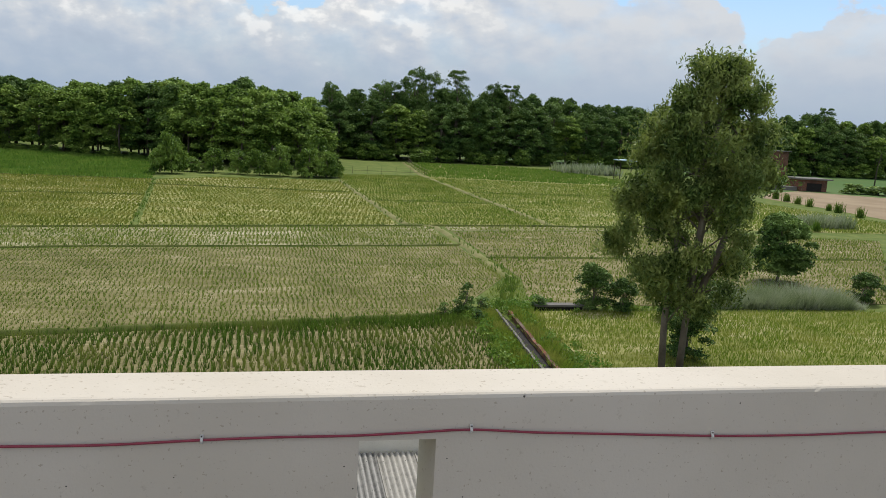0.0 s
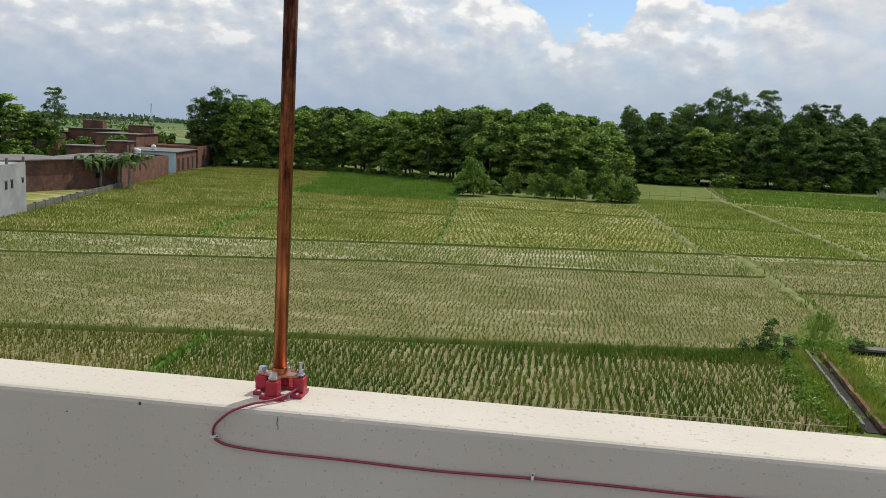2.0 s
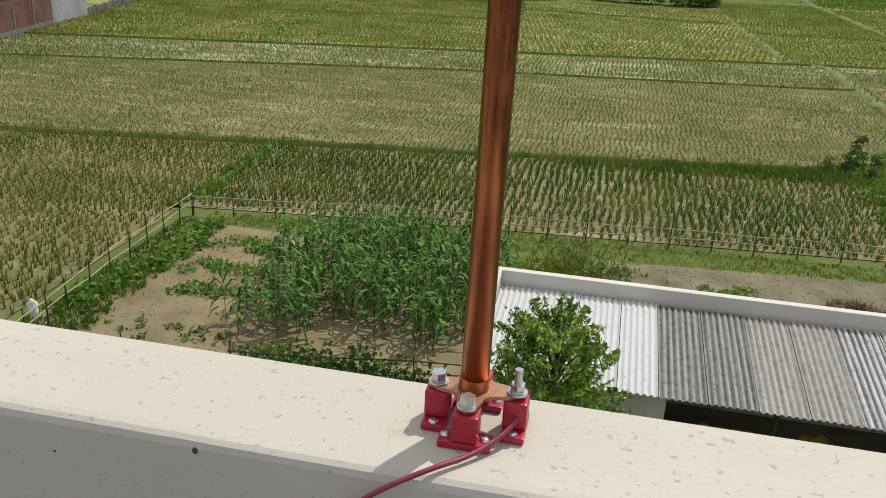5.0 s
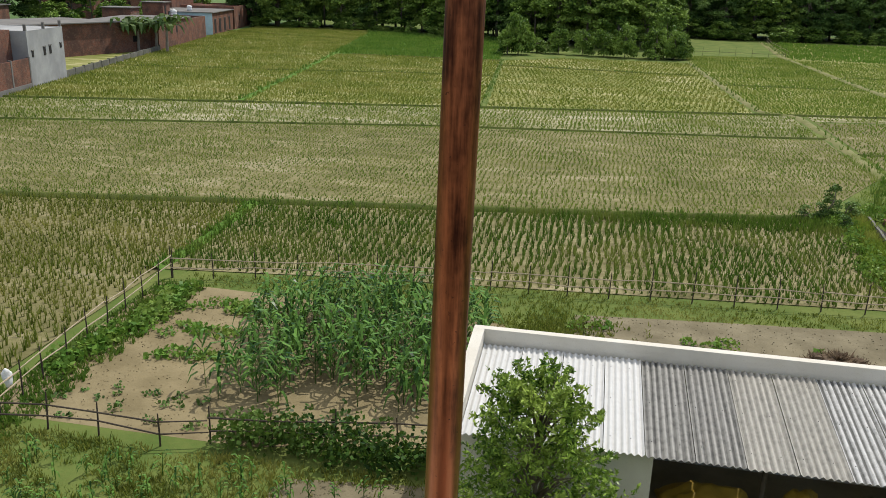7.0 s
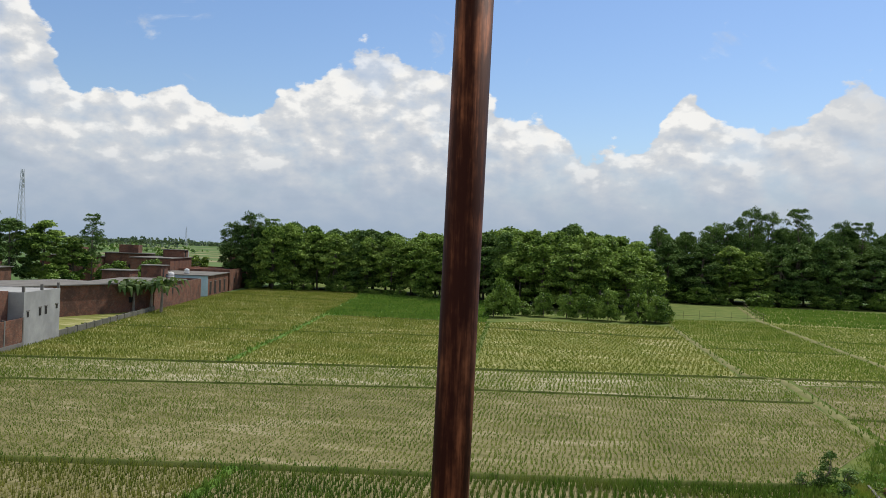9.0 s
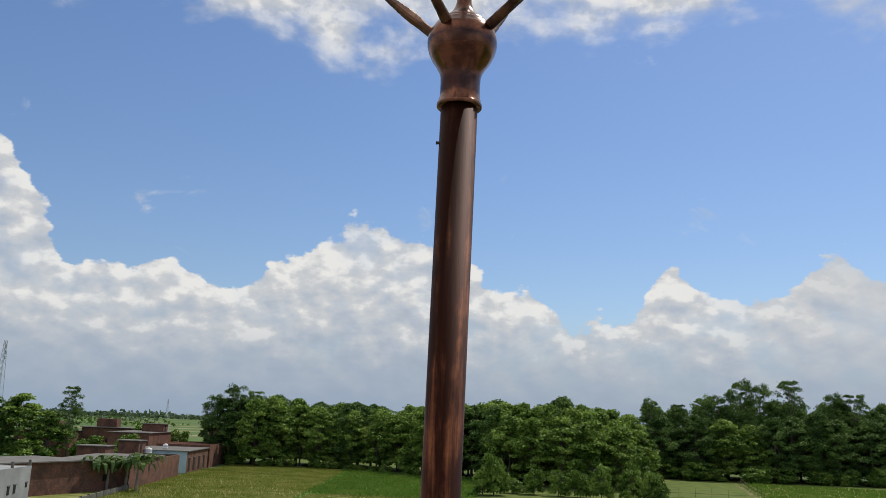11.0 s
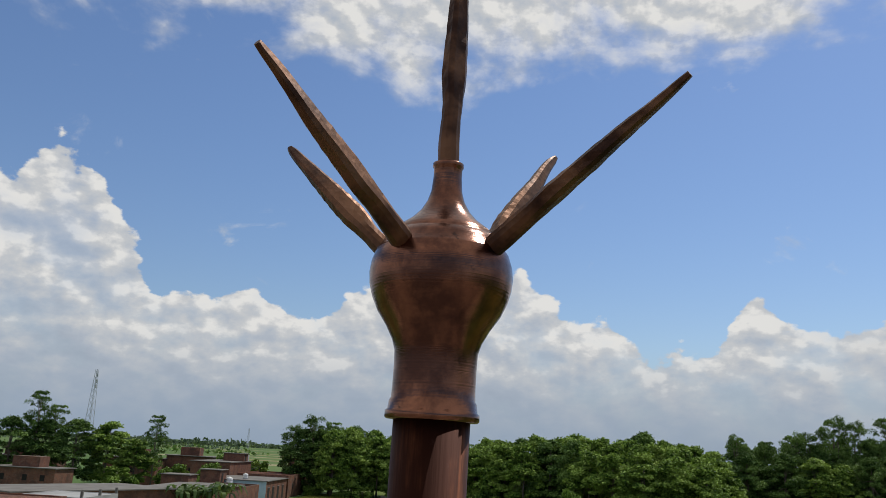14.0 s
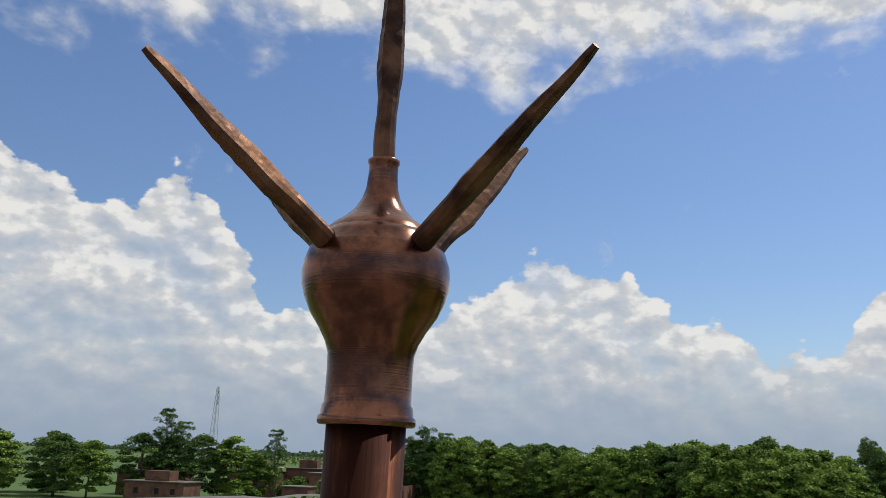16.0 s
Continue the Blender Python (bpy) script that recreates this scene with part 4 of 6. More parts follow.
tagged(mesh_ob("earth_cable", tube_bm(smooth_pts, 0.0027, 10), WIRE, True), "dark red insulated earth cable clipped to the parapet", "cable")
for x, z, up in ((-0.0955, 10.879, True), (0.553, 10.8585, False), (1.109, 10.865, False), (1.684, 10.834, False), (2.3, 10.828, False)):
    clip = tagged(new("cable_clip"), "small grey plastic cable clip nailed to plaster", "cable clip", "cable clips")
    bm = bmesh.new()
    m = Matrix.Translation((x, 0, z)) @ (Matrix.Rotation(radians(80), 4, "Y") if up else Matrix.Identity(4))
    add_tube(bm, [m @ Vector((0, -0.0005, -0.0065)), m @ Vector((0, -0.0045, -0.0048)), m @ Vector((0, -0.0085, 0)), m @ Vector((0, -0.0045, 0.0048)), m @ Vector((0, -0.0005, 0.0065))], 0.0032, 8)
    add_box(bm, (-0.0038, -0.006, 0.0045), (0.0038, -0.0002, 0.0115), 0.001, m)
    part("saddle", bm, CLIP, clip)
    part("nail_head", cyl_bm(m @ Vector((0, -0.0062, 0.0085)), m @ Vector((0, -0.0075, 0.0085)), 0.0016, None, 10), NAIL, clip)

# ---------------------------------------------------------------- shed with cement sheets
SX0, SX1, SY0, SY1 = -2.5, 12.6, 15.05, 18.75
EZ, TZ, PZ = 2.32, 2.80, 3.2
shed = tagged(new("shed"), "cream plastered shed with a corrugated cement-sheet roof", "shed")
part("back_wall", box_bm((SX0, SY1 - 0.02, -0.05), (SX1, SY1 + 0.2, PZ), 0.012), LIMEWASH, shed)
bm = bmesh.new()
prof = [(SY0 + 0.35, -0.05), (SY1 - 0.025, -0.05), (SY1 - 0.025, PZ), (SY0 + 0.35, PZ - 0.42)]
a = [bm.verts.new((SX0, y, z)) for y, z in prof]
b = [bm.verts.new((SX0 + 0.28, y, z)) for y, z in prof]
bm.faces.new(a)
bm.faces.new(b[::-1])
for k in range(4):
    bm.faces.new((a[(k + 1) % 4], a[k], b[k], b[(k + 1) % 4]))
part("gable_wall", bm, LIMEWASH, shed)
part("front_wall", box_bm((SX0 + 0.285, SY0 + 0.35, -0.05), (1.95, SY0 + 0.55, 2.2), 0.008), LIMEWASH, shed)
part("earth_floor", box_bm((SX0 + 0.285, SY0 + 0.56, -0.04), (SX1, SY1 - 0.03, 0.05)), SOIL_DAMP, shed)
part("end_wall", box_bm((SX1, SY0 + 0.35, -0.05), (SX1 + 0.2, SY1 + 0.2, PZ - 0.3)), LIMEWASH, shed)
for px in (4.25, 6.9, 9.5):
    part("post", cyl_bm((px, SY0 + 0.45, 0), (px, SY0 + 0.45, 2.3), 0.06, 0.05, 10), POST, shed)
part("beam", box_bm((1.96, SY0 + 0.4, 2.21), (SX1 - 0.01, SY0 + 0.5, 2.3)), POST, shed)
PITCH = 0.146


def sheet(x0, n, mat, label, sag):
    """One corrugated sheet, n waves wide."""
    bm = bmesh.new()
    cols = []
    for k in range(n * 8 + 1):
        u = k / 8 * (n - 0.12) / n + 0.06
        dz = 0.024 * math.cos(u * 2 * math.pi) + sag
        x = x0 + u * PITCH
        cols.append([bm.verts.new((x, y, z + dz + off)) for y, z, off in ((SY0 - 0.05, EZ, 0), (SY1 - 0.08, TZ, 0), (SY1 - 0.08, TZ, -0.007), (SY0 - 0.05, EZ, -0.007))])
    for a, b in zip(cols, cols[1:]):
        for q in range(4):
            bm.faces.new((a[q], b[q], b[(q + 1) % 4], a[(q + 1) % 4]))
    bm.faces.new(cols[0])
    bm.faces.new(cols[-1][::-1])
    ob = part("roof_sheet", bm, mat, shed, label, smooth=False)
    for yy in (0.12, 0.5, 0.85):
        for xx in (1, n - 2):
            bb = bmesh.new()
            y = SY0 + (SY1 - SY0) * yy
            add_cyl(bb, (x0 + xx * PITCH, y, EZ + (TZ - EZ) * yy + 0.02 + sag), (x0 + xx * PITCH, y, EZ + (TZ - EZ) * yy + 0.042 + sag), 0.014, 0.008, 6)
            part("roof_bolt", bb, NAIL, ob)


x = -2.21
for k in range(14):
    grey = k in (4, 5, 6, 7, 10, 11)
    n = 6 if k == 3 else 7
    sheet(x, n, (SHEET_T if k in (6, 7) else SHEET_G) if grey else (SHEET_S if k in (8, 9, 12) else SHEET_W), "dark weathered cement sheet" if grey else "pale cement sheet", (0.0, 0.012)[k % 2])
    x += n * PITCH
    if x > SX1 - 0.9:
        break
# heap under the roof
for cx, cy, rx, ry, rz, mt, lb in ((3.4, 16.6, 1.25, 0.6, 0.62, SACK, "heap covered with a crumpled yellow tarpaulin"), (5.5, 16.7, 0.5, 0.45, 0.72, SACK, "bulging yellow sack in the shed"), (7.9, 16.9, 0.7, 0.6, 0.7, DARK, "dark bundle stored in the shed"), (9.0, 16.8, 0.5, 0.5, 0.8, SOIL_DAMP, "brown sack stored in the shed")):
    bm = bmesh.new()
    bmesh.ops.create_icosphere(bm, subdivisions=4, radius=1)
    for v in bm.verts:
        k = 1 + 0.22 * noise.noise((v.co.x * 2.2 + cx, v.co.y * 2.2, v.co.z * 2.2)) + 0.09 * noise.noise((v.co.x * 7, v.co.y * 7 + cx, v.co.z * 7))
        v.co = Vector((cx + v.co.x * rx * k, cy + v.co.y * ry * k, 0.05 + max(0.0, v.co.z + 0.15) * rz * k))
    tagged(mesh_ob("sack", bm, mt, True), lb, "sack")

# ---------------------------------------------------------------- garden fence
def fence(pts, gap, h, rails, label, wood):
    f = tagged(new("fence"), label, "fence")
    d = []
    for (x0, y0), (x1, y1) in zip(pts, pts[1:]):
        n = max(1, round(math.hypot(x1 - x0, y1 - y0) / gap))
        d += [(x0 + (x1 - x0) * k / n, y0 + (y1 - y0) * k / n) for k in range(n)]
    d.append(pts[-1])
    for x, y in d:
        hh = h * rng.uniform(0.88, 1.15)
        lx, ly = rng.normal(0, 0.03, 2)
        part("post", tube_bm([(x, y, -0.15), (x + lx * 0.5 + 0.01, y + ly * 0.5, hh * 0.5), (x + lx, y + ly, hh)], [0.028, 0.024, 0.017], 6), POST, f)
    for z in rails:
        k = 0
        while k < len(d) - 1:
            e = min(k + 4, len(d) - 1)
            pts3 = [(d[i][0] + rng.normal(0, 0.015), d[i][1] - 0.035, z * h + rng.normal(0, 0.035)) for i in range(k, e + 1)]
            part("rail", tube_bm(pts3, [0.027] + [0.023] * (len(pts3) - 2) + [0.016], 6), wood, f)
            k = e
    return f


fence([(-16.05, 28.0), (-15.8, 23), (-15.4, 19), (-14.9, 15.6)], 1.25, 1.2, (0.45, 0.75), "garden fence of pale bamboo rails on thin posts", WOOD)
fence([(-15.2, 16.2), (-13.47, 16.48), (-12, 16.5), (-10.2, 16.42), (-9.0, 16.8), (-4.2, 17.6), (-2.7, 18)], 1.6, 1.05, (0.4, 0.72), "low garden fence of dark sticks and thin rails", POST)
fence(FENCE, 1.55, 1.2, (0.38, 0.66), "garden fence of grey bamboo rails on thin posts", WOOD)
# rag tied at the fence corner
bm = bmesh.new()
bmesh.ops.create_icosphere(bm, subdivisions=3, radius=0.16)
for v in bm.verts:
    v.co = Vector((v.co.x * 0.8, v.co.y * 0.8, v.co.z * 1.7)) * (1 + 0.4 * noise.noise(v.co * 9)) + Vector((-15.25, 17.4, 0.85))
tagged(mesh_ob("rag", bm, WHITEISH, True), "white rag tied round a fence rail", "rag")

# ---------------------------------------------------------------- maize and garden plants
def maize(name, xy, hmin, hmax, mat, label, leaves=11, wide=0.095, category="maize"):
    out = []
    for x, y in xy:
        h = rng.uniform(hmin, hmax)
        lean = rng.normal(0, 0.05, 2)
        a0 = rng.uniform(0, math.pi)
        for s in (0, 1):
            c, sn = math.cos(a0 + s * 1.57) * 0.014, math.sin(a0 + s * 1.57) * 0.014
            out.append([(x - c, y - sn, 0), (x + c, y + sn, 0), (x + lean[0] * h + c * 0.4, y + lean[1] * h + sn * 0.4, h * 0.92), (x + lean[0] * h - c * 0.4, y + lean[1] * h - sn * 0.4, h * 0.92)])
        for k in range(leaves):
            u = (k + 0.6) / leaves
            z0 = h * (0.12 + 0.8 * u)
            a = a0 + (k % 2) * math.pi + rng.normal(0, 0.5)
            L = h * rng.uniform(0.30, 0.46) * (1.1 - 0.5 * abs(u - 0.5))
            d = np.array([math.cos(a), math.sin(a), 0.0])
            sd = np.array([-d[1], d[0], 0.0])
            p0 = np.array([x + lean[0] * z0, y + lean[1] * z0, z0])
            rise = rng.uniform(0.25, 0.6)
            pts = [p0, p0 + d * L * 0.38 + np.array([0, 0, L * rise]), p0 + d * L * 0.75 + np.array([0, 0, L * (rise * 0.75)]), p0 + d * L * 1.0 + np.array([0, 0, -L * 0.12])]
            ws = [wide * 0.55, wide, wide * 0.8, 0.012]
            for i in range(3):
                out.append([pts[i] - sd * ws[i] / 2, pts[i] + sd * ws[i] / 2, pts[i + 1] + sd * ws[i + 1] / 2, pts[i + 1] - sd * ws[i + 1] / 2])
    return tagged(quad_ob(name, np.array([[tuple(p) for p in q] for q in out]), mat), label, category, kind="stuff")


plot = [(-8.6, 18.9), (-3.6, 19.6), (-2.3, 26.4), (-7.4, 27.2), (-11.4, 26.8), (-10.6, 22), (-10.9, 18.8)]
gx, gy = np.meshgrid(np.arange(-11.6, -2, 0.58), np.arange(18.5, 27.4, 0.54))
gx, gy = gx.ravel() + rng.normal(0, 0.08, gx.size), gy.ravel() + rng.normal(0, 0.08, gy.size)
k = inside(gx, gy, plot) & ((gx > -9.6) | (rng.random(gx.size) > 0.55)) & ((gy > 20.4) | (rng.random(gx.size) > 0.35))
maize("maize_plants", list(zip(gx[k], gy[k])), 1.25, 1.95, MAIZE, "dense stand of tall green maize plants")
sx_, sy_ = rng.uniform(-13, -1.0, 230), rng.uniform(9.5, 15.6, 230)
k = ((sx_ < -6.2) | (rng.random(230) > 0.6))
maize("maize_seedlings", list(zip(sx_[k], sy_[k])), 0.35, 0.75, MAIZE, "scattered young maize on weedy ground", 7, 0.05)


def leafy(name, centres, mat, label, leaf=0.16, per=60, spread=0.45, h=0.3, category="plant", narrow=0.8, up=0.8):
    pts = []
    for x, y, s in centres:
        n = int(per * s)
        r = np.sqrt(rng.random(n)) * spread * s
        a = rng.uniform(0, 2 * np.pi, n)
        z = np.abs(rng.normal(0.5, 0.28, n)) * h * s * np.clip(1.15 - r / (spread * s + 1e-6) * 0.7, 0.2, 1)
        pts.append(np.stack([x + r * np.cos(a), y + r * np.sin(a), 0.03 + z], -1))
    return tagged(quad_ob(name, leaf_quads(np.concatenate(pts), leaf, up, 0, narrow), mat), label, category, kind="stuff")


leafy("gourd_vines", [(-15.3 + rng.normal(0, 0.25) + 0.02 * k, 19.5 + 0.28 * k, rng.uniform(0.7, 1.3)) for k in range(28)], GOURD, "creeping gourd vines along the fence", 0.2, 70, 0.5, 0.35, "vine")
leafy("gourd_vines", [(-14.2 + rng.uniform(0, 3.6), 25.4 + rng.normal(0, 0.45) + 0.1 * k % 0.6, rng.uniform(0.5, 1.1)) for k in range(16)] + [(-13.6 + 0.3 * k, 23.4 + rng.normal(0, 0.2), rng.uniform(0.5, 1.0)) for k in range(9)] + [(-13.0 + 0.28 * k, 21.2 + 0.05 * k + rng.normal(0, 0.2), rng.uniform(0.6, 1.1)) for k in range(10)], GOURD, "creeping gourd vines on bare soil", 0.16, 42, 0.45, 0.28, "vine")
leafy("bean_vines", [(-8.6 + 0.24 * k, 17.1 + rng.normal(0, 0.18), rng.uniform(0.8, 1.5)) for k in range(24)], LEAF_SHRUB, "bushy bean vines climbing the low fence", 0.14, 110, 0.55, 1.0, "vine", up=0.3)
leafy("weeds", [(rng.uniform(-15, -4), rng.uniform(17, 19.2), rng.uniform(0.3, 0.7)) for _ in range(50)], LEAF_DARK, "small dark weeds on garden soil", 0.12, 30, 0.35, 0.25, "weed")
leafy("weeds", [(0.3, 27.0, 1.2), (1.0, 27.3, 0.8), (4.6, 26.3, 0.8), (5.2, 26.6, 1.0), (4.4, 23.0, 1.1), (4.9, 23.2, 0.8), (7.4, 25.4, 0.7), (7.2, 23.4, 0.6), (8.2, 26.6, 0.6), (3.9, 26.6, 0.6)], GOURD, "small green weeds on bare soil", 0.16, 60, 0.5, 0.35, "weed")
gx, gy = rng.uniform(-15.5, 13.5, 5200), rng.uniform(26.4, 30.6, 5200)
k = (gy > np.interp(gx, (-16, -9.5, -0.4, 6, 12.5), (27.0, 28.0, 28.3, 28.8, 29.6))) & (gy < np.interp(gx, (-16, -9.5, -0.4, 6, 12.5), (28.4, 29.7, 30.5, 31.1, 31.7)))
tagged(quad_ob("verge_grass", blades(gx[k], gy[k], np.zeros(k.sum()), rng.uniform(0.05, 0.13, k.sum()), 0.04, 0.08, 3, 0.7), RICE_OLD), "short grass along the garden fence", "grass", kind="stuff")
gx, gy = -0.7 + 1.1 * rng.normal(0, 1, 900), 26.6 + 0.9 * rng.normal(0, 1, 900)
tagged(quad_ob("verge_grass", blades(gx, gy, np.zeros(900), rng.uniform(0.06, 0.16, 900), 0.05, 0.1, 4, 0.7), RICE_OLD), "patch of grass beside the maize", "grass", kind="stuff")
poly_ob("weedy_soil", [(-16.2, 8.5), (-1, 8.5), (-2.6, 17.6), (-15.4, 16.95)], 0.002, TURF, "weedy earth below the building", "soil")
gx, gy = rng.uniform(-22, 0.5, 15000), rng.uniform(8, 16.4, 15000)
k = ~inside(gx, gy, [(-7.0, 12.2), (-2.2, 12.2), (-2.8, 16.1), (-6.4, 15.6)]) | (rng.random(15000) > 0.93)
k &= (np.sin(gx * 1.3 + 2 * np.sin(gy * 0.9)) * np.sin(gy * 1.7 + gx * 0.4) > rng.uniform(-1.0, 0.25, 15000)) | (gx < -15.5)
tagged(quad_ob("weedy_grass", blades(gx[k], gy[k], np.zeros(k.sum()), rng.uniform(0.05, 0.17, k.sum()), 0.035, 0.1, 5, 0.7), RICE_OLD), "weedy green grass below the building", "grass", kind="stuff")
gx, gy = rng.uniform(-16.2, -14.2, 1100), rng.uniform(15.2, 27.5, 1100)
tagged(quad_ob("verge_grass", blades(gx, gy, np.zeros(1100), rng.uniform(0.08, 0.22, 1100), 0.06, 0.1, 4, 0.7), GRASS), "grass at the foot of the fence", "grass", kind="stuff")
# clods and crumbs on the bare soil
for poly_, n_, mt_, lb_ in (([(-0.5, 19), (14, 19), (13.5, 29.6), (0, 28.2)], 2600, SOIL_DAMP, "crumbly clods on bare soil"), ([(-15.2, 17), (-8, 17), (-8, 20), (-11, 27), (-15.4, 26.4)], 1800, SOIL, "crumbly clods on garden soil"), ([(-7.2, 12.2), (-2.2, 12.2), (-2.6, 16.3), (-6.6, 15.8)], 700, SOIL_DAMP, "crumbly clods on trodden soil")):
    cx_ = rng.uniform(min(q[0] for q in poly_), max(q[0] for q in poly_), n_)
    cy_ = rng.uniform(min(q[1] for q in poly_), max(q[1] for q in poly_), n_)
    ok_ = inside(cx_, cy_, poly_)
    tagged(quad_ob("soil_clods", leaf_quads(np.stack([cx_[ok_], cy_[ok_], np.full(ok_.sum(), 0.012)], -1), 0.06, 1.5, 0, 0.9), mt_), lb_, "soil", kind="stuff")
# heap of dry stalks
bm = bmesh.new()
bmesh.ops.create_icosphere(bm, subdivisions=4, radius=1)
for v in bm.verts:
    q = 1 + 0.35 * noise.noise(v.co * 3.1) + 0.12 * noise.noise(v.co * 11)
    v.co = Vector((8.6 + v.co.x * 1.0 * q, 25.9 + v.co.y * 0.6 * q, max(-0.02, v.co.z * 0.34 * q)))
heap = tagged(mesh_ob("debris_heap", bm, two("rotting_stalks", (0.075, 0.05, 0.032), (0.15, 0.105, 0.065), 2, 25, 0.95, 0.8)), "heap of dark rotting plant stalks", "heap")
a = rng.uniform(0, 2 * np.pi, 260)
r = rng.uniform(0, 1, 260)
tagged(quad_ob("dry_stalks", blades(8.6 + np.cos(a) * r * 1.15, 25.9 + np.sin(a) * r * 0.75, np.maximum(0.0, 0.3 * (1 - r)), rng.uniform(0.1, 0.25, 260), 0.05, 0.15, 3, 1.6), two("dry_straw", (0.12, 0.08, 0.05), (0.24, 0.17, 0.10), 2, 20, 0.9, 0.2)), "dry stalks scattered over a heap", "straw", kind="stuff")

# ---------------------------------------------------------------- near trees and bushes
lemon = tagged(new("lime_tree"), "bushy young citrus tree with fresh green leaves", "tree")
bm = bmesh.new()
sprig_p, n_sp = [], 560
for k in range(n_sp):
    z = 0.35 + 4.1 * rng.uniform(0, 1) ** 1.15
    half = float(np.interp(z, (0.3, 1.4, 2.0, 3.0, 3.9, 4.5), (1.75, 1.85, 1.6, 1.12, 0.82, 0.34)))
    a, r = rng.uniform(0, 2 * math.pi), half * math.sqrt(rng.uniform(0.12, 1)) * (1 + 0.12 * math.sin(5 * z + k))
    base = np.array([r * math.cos(a), r * math.sin(a), z])
    way = np.array([math.cos(a) * r / half, math.sin(a) * r / half, rng.uniform(0.3, 1.4)]) + rng.normal(0, 0.3, 3)
    way /= np.linalg.norm(way)
    reach = rng.uniform(0.25, 0.62)
    if k < 90:
        add_tube(bm, [(0, 0, max(0.15, z - 1.0)), tuple(base * np.array([0.55, 0.55, 1]) - np.array([0, 0, 0.3])), tuple(base), tuple(base + way * reach)], [0.035, 0.02, 0.01, 0.004], 5)
    m_ = 34
    u = rng.uniform(0, 1, (m_, 1))
    sprig_p.append(base + way * reach * u + rng.normal(0, 1, (m_, 3)) * (0.085 * (1.15 - u)))
add_tube(bm, [(0, 0, -0.1), (0.05, 0.03, 1.2), (0, 0, 2.6), (-0.05, 0, 3.9)], [0.085, 0.06, 0.04, 0.015], 8)
part("trunk", bm, BARK, lemon, smooth=True)
quad_ob("crown", leaf_quads(np.concatenate(sprig_p), 0.135, 0.6, 0.3, 0.36), LEAF_LIME, lemon)
place(lemon, -0.45, 13.6, 0.4)

# tall drooping tree beyond the parapet
gum = tagged(new("tall_tree"), "tall slender tree with drooping grey-green foliage", "tree")
bm = bmesh.new()
stems = [[(0, 0, -0.1), (0.15, 0.1, 3), (0.4, 0.0, 6.2), (0.6, -0.2, 9.5), (0.6, -0.3, 13.5)], [(-0.9, 0.1, -0.1), (-0.95, 0.2, 2.6), (-0.6, 0.4, 5.5), (-0.7, 0.5, 9), (-0.3, 0.3, 12.5)], [(0.15, 0.1, 2.6), (1.2, -0.1, 5.4), (2.1, -0.2, 8.2), (2.4, 0, 10.6)], [(0.1, 0.1, 3.2), (0.2, -0.3, 7), (0.4, -0.4, 11), (0.6, -0.2, 14.5)]]
for s in stems:
    add_tube(bm, s, [0.19, 0.16, 0.12, 0.08, 0.03][: len(s)], 8)
clumps = []
for k in range(125):
    z = 3.4 + 11.7 * rng.uniform(0, 1) ** 0.95
    half = float(np.interp(z, (2.6, 3.4, 4.5, 6.5, 8.7, 10, 12.8, 14.2, 15.6), (1.6, 2.2, 2.8, 3.4, 3.9, 3.6, 2.9, 1.9, 0.5)))
    c = float(np.interp(z, (3, 6.5, 8.7, 10, 12.8, 15.6), (-0.1, -0.4, -0.2, 0.0, 0.4, 0.6)))
    a, r = rng.uniform(0, 2 * math.pi), half * math.sqrt(rng.uniform(0.06, 1))
    clumps.append((0.85 * c + r * math.cos(a), -0.5 * c + 0.2 + r * math.sin(a) * 0.85, z + 0.1, rng.uniform(0.6, 1.4)))
for c in clumps[:70]:
    s = stems[rng.integers(0, len(stems))]
    zz = max(1.5, c[2] - rng.uniform(0.6, 2.0))
    px = float(np.interp(zz, [q[2] for q in s], [q[0] for q in s]))
    py = float(np.interp(zz, [q[2] for q in s], [q[1] for q in s]))
    add_tube(bm, [(px, py, zz), ((px + c[0]) / 2, (py + c[1]) / 2, (zz + c[2]) / 2 + 0.3), c[:3]], [0.05, 0.035, 0.012], 5)
part("trunk", bm, BARK, gum, "two grey forking trunks", smooth=True)
# leaves hang in strings from each clump
cc = np.array(clumps)
n_s = 10500
pick = rng.integers(0, len(cc), n_s)
st = cc[pick, :3] + rng.normal(0, 0.33, (n_s, 3)) * cc[pick, 3:4] * np.array([1, 1, 0.7])
pts = []
for k in range(9):
    pts.append(st + np.stack([rng.normal(0, 0.08, n_s), rng.normal(0, 0.08, n_s), -0.075 * k * rng.uniform(0.6, 1.3, n_s)], -1))
quad_ob("crown", leaf_quads(np.concatenate(pts), 0.23, 0.4, 1.4, 0.36), LEAF_GUM, gum)
gum.matrix_basis = Matrix.Translation((21.1, 34.0, 0))

dome = tree("round_tree", 5.9, 2.35, 0.75, 90, 17000, 0.25, LEAF_DARK, BARK, "small dense dark round-headed tree", clump_r=0.62, trunk_r=0.09)
place(dome, 42.3, 57.0)
bush_a = tree("shrub", 3.1, 1.15, 0.25, 34, 5000, 0.17, LEAF_DARK, BARK, "dark leafy shrub at the edge of the paddy", "shrub", clump_r=0.5, trunk_r=0.06)
place(bush_a, 21.9, 46.9)
again(bush_a, 23.6, 46.2, 1.0, 0.75, group="")
again(bush_a, 49.5, 51.5, 2.0, 1.25, 1.15)
again(bush_a, 51.8, 50.2, 0.6, 1.2, 1.0)
again(bush_a, 44.6, 49.8, 0.9, 0.9, 0.75)
again(bush_a, 22.5, 36.0, 2.2, 0.95, 0.85, label="dark shrub under the tall tree")
again(bush_a, 28.5, 45.4, 2.7, 0.9, 1.0)
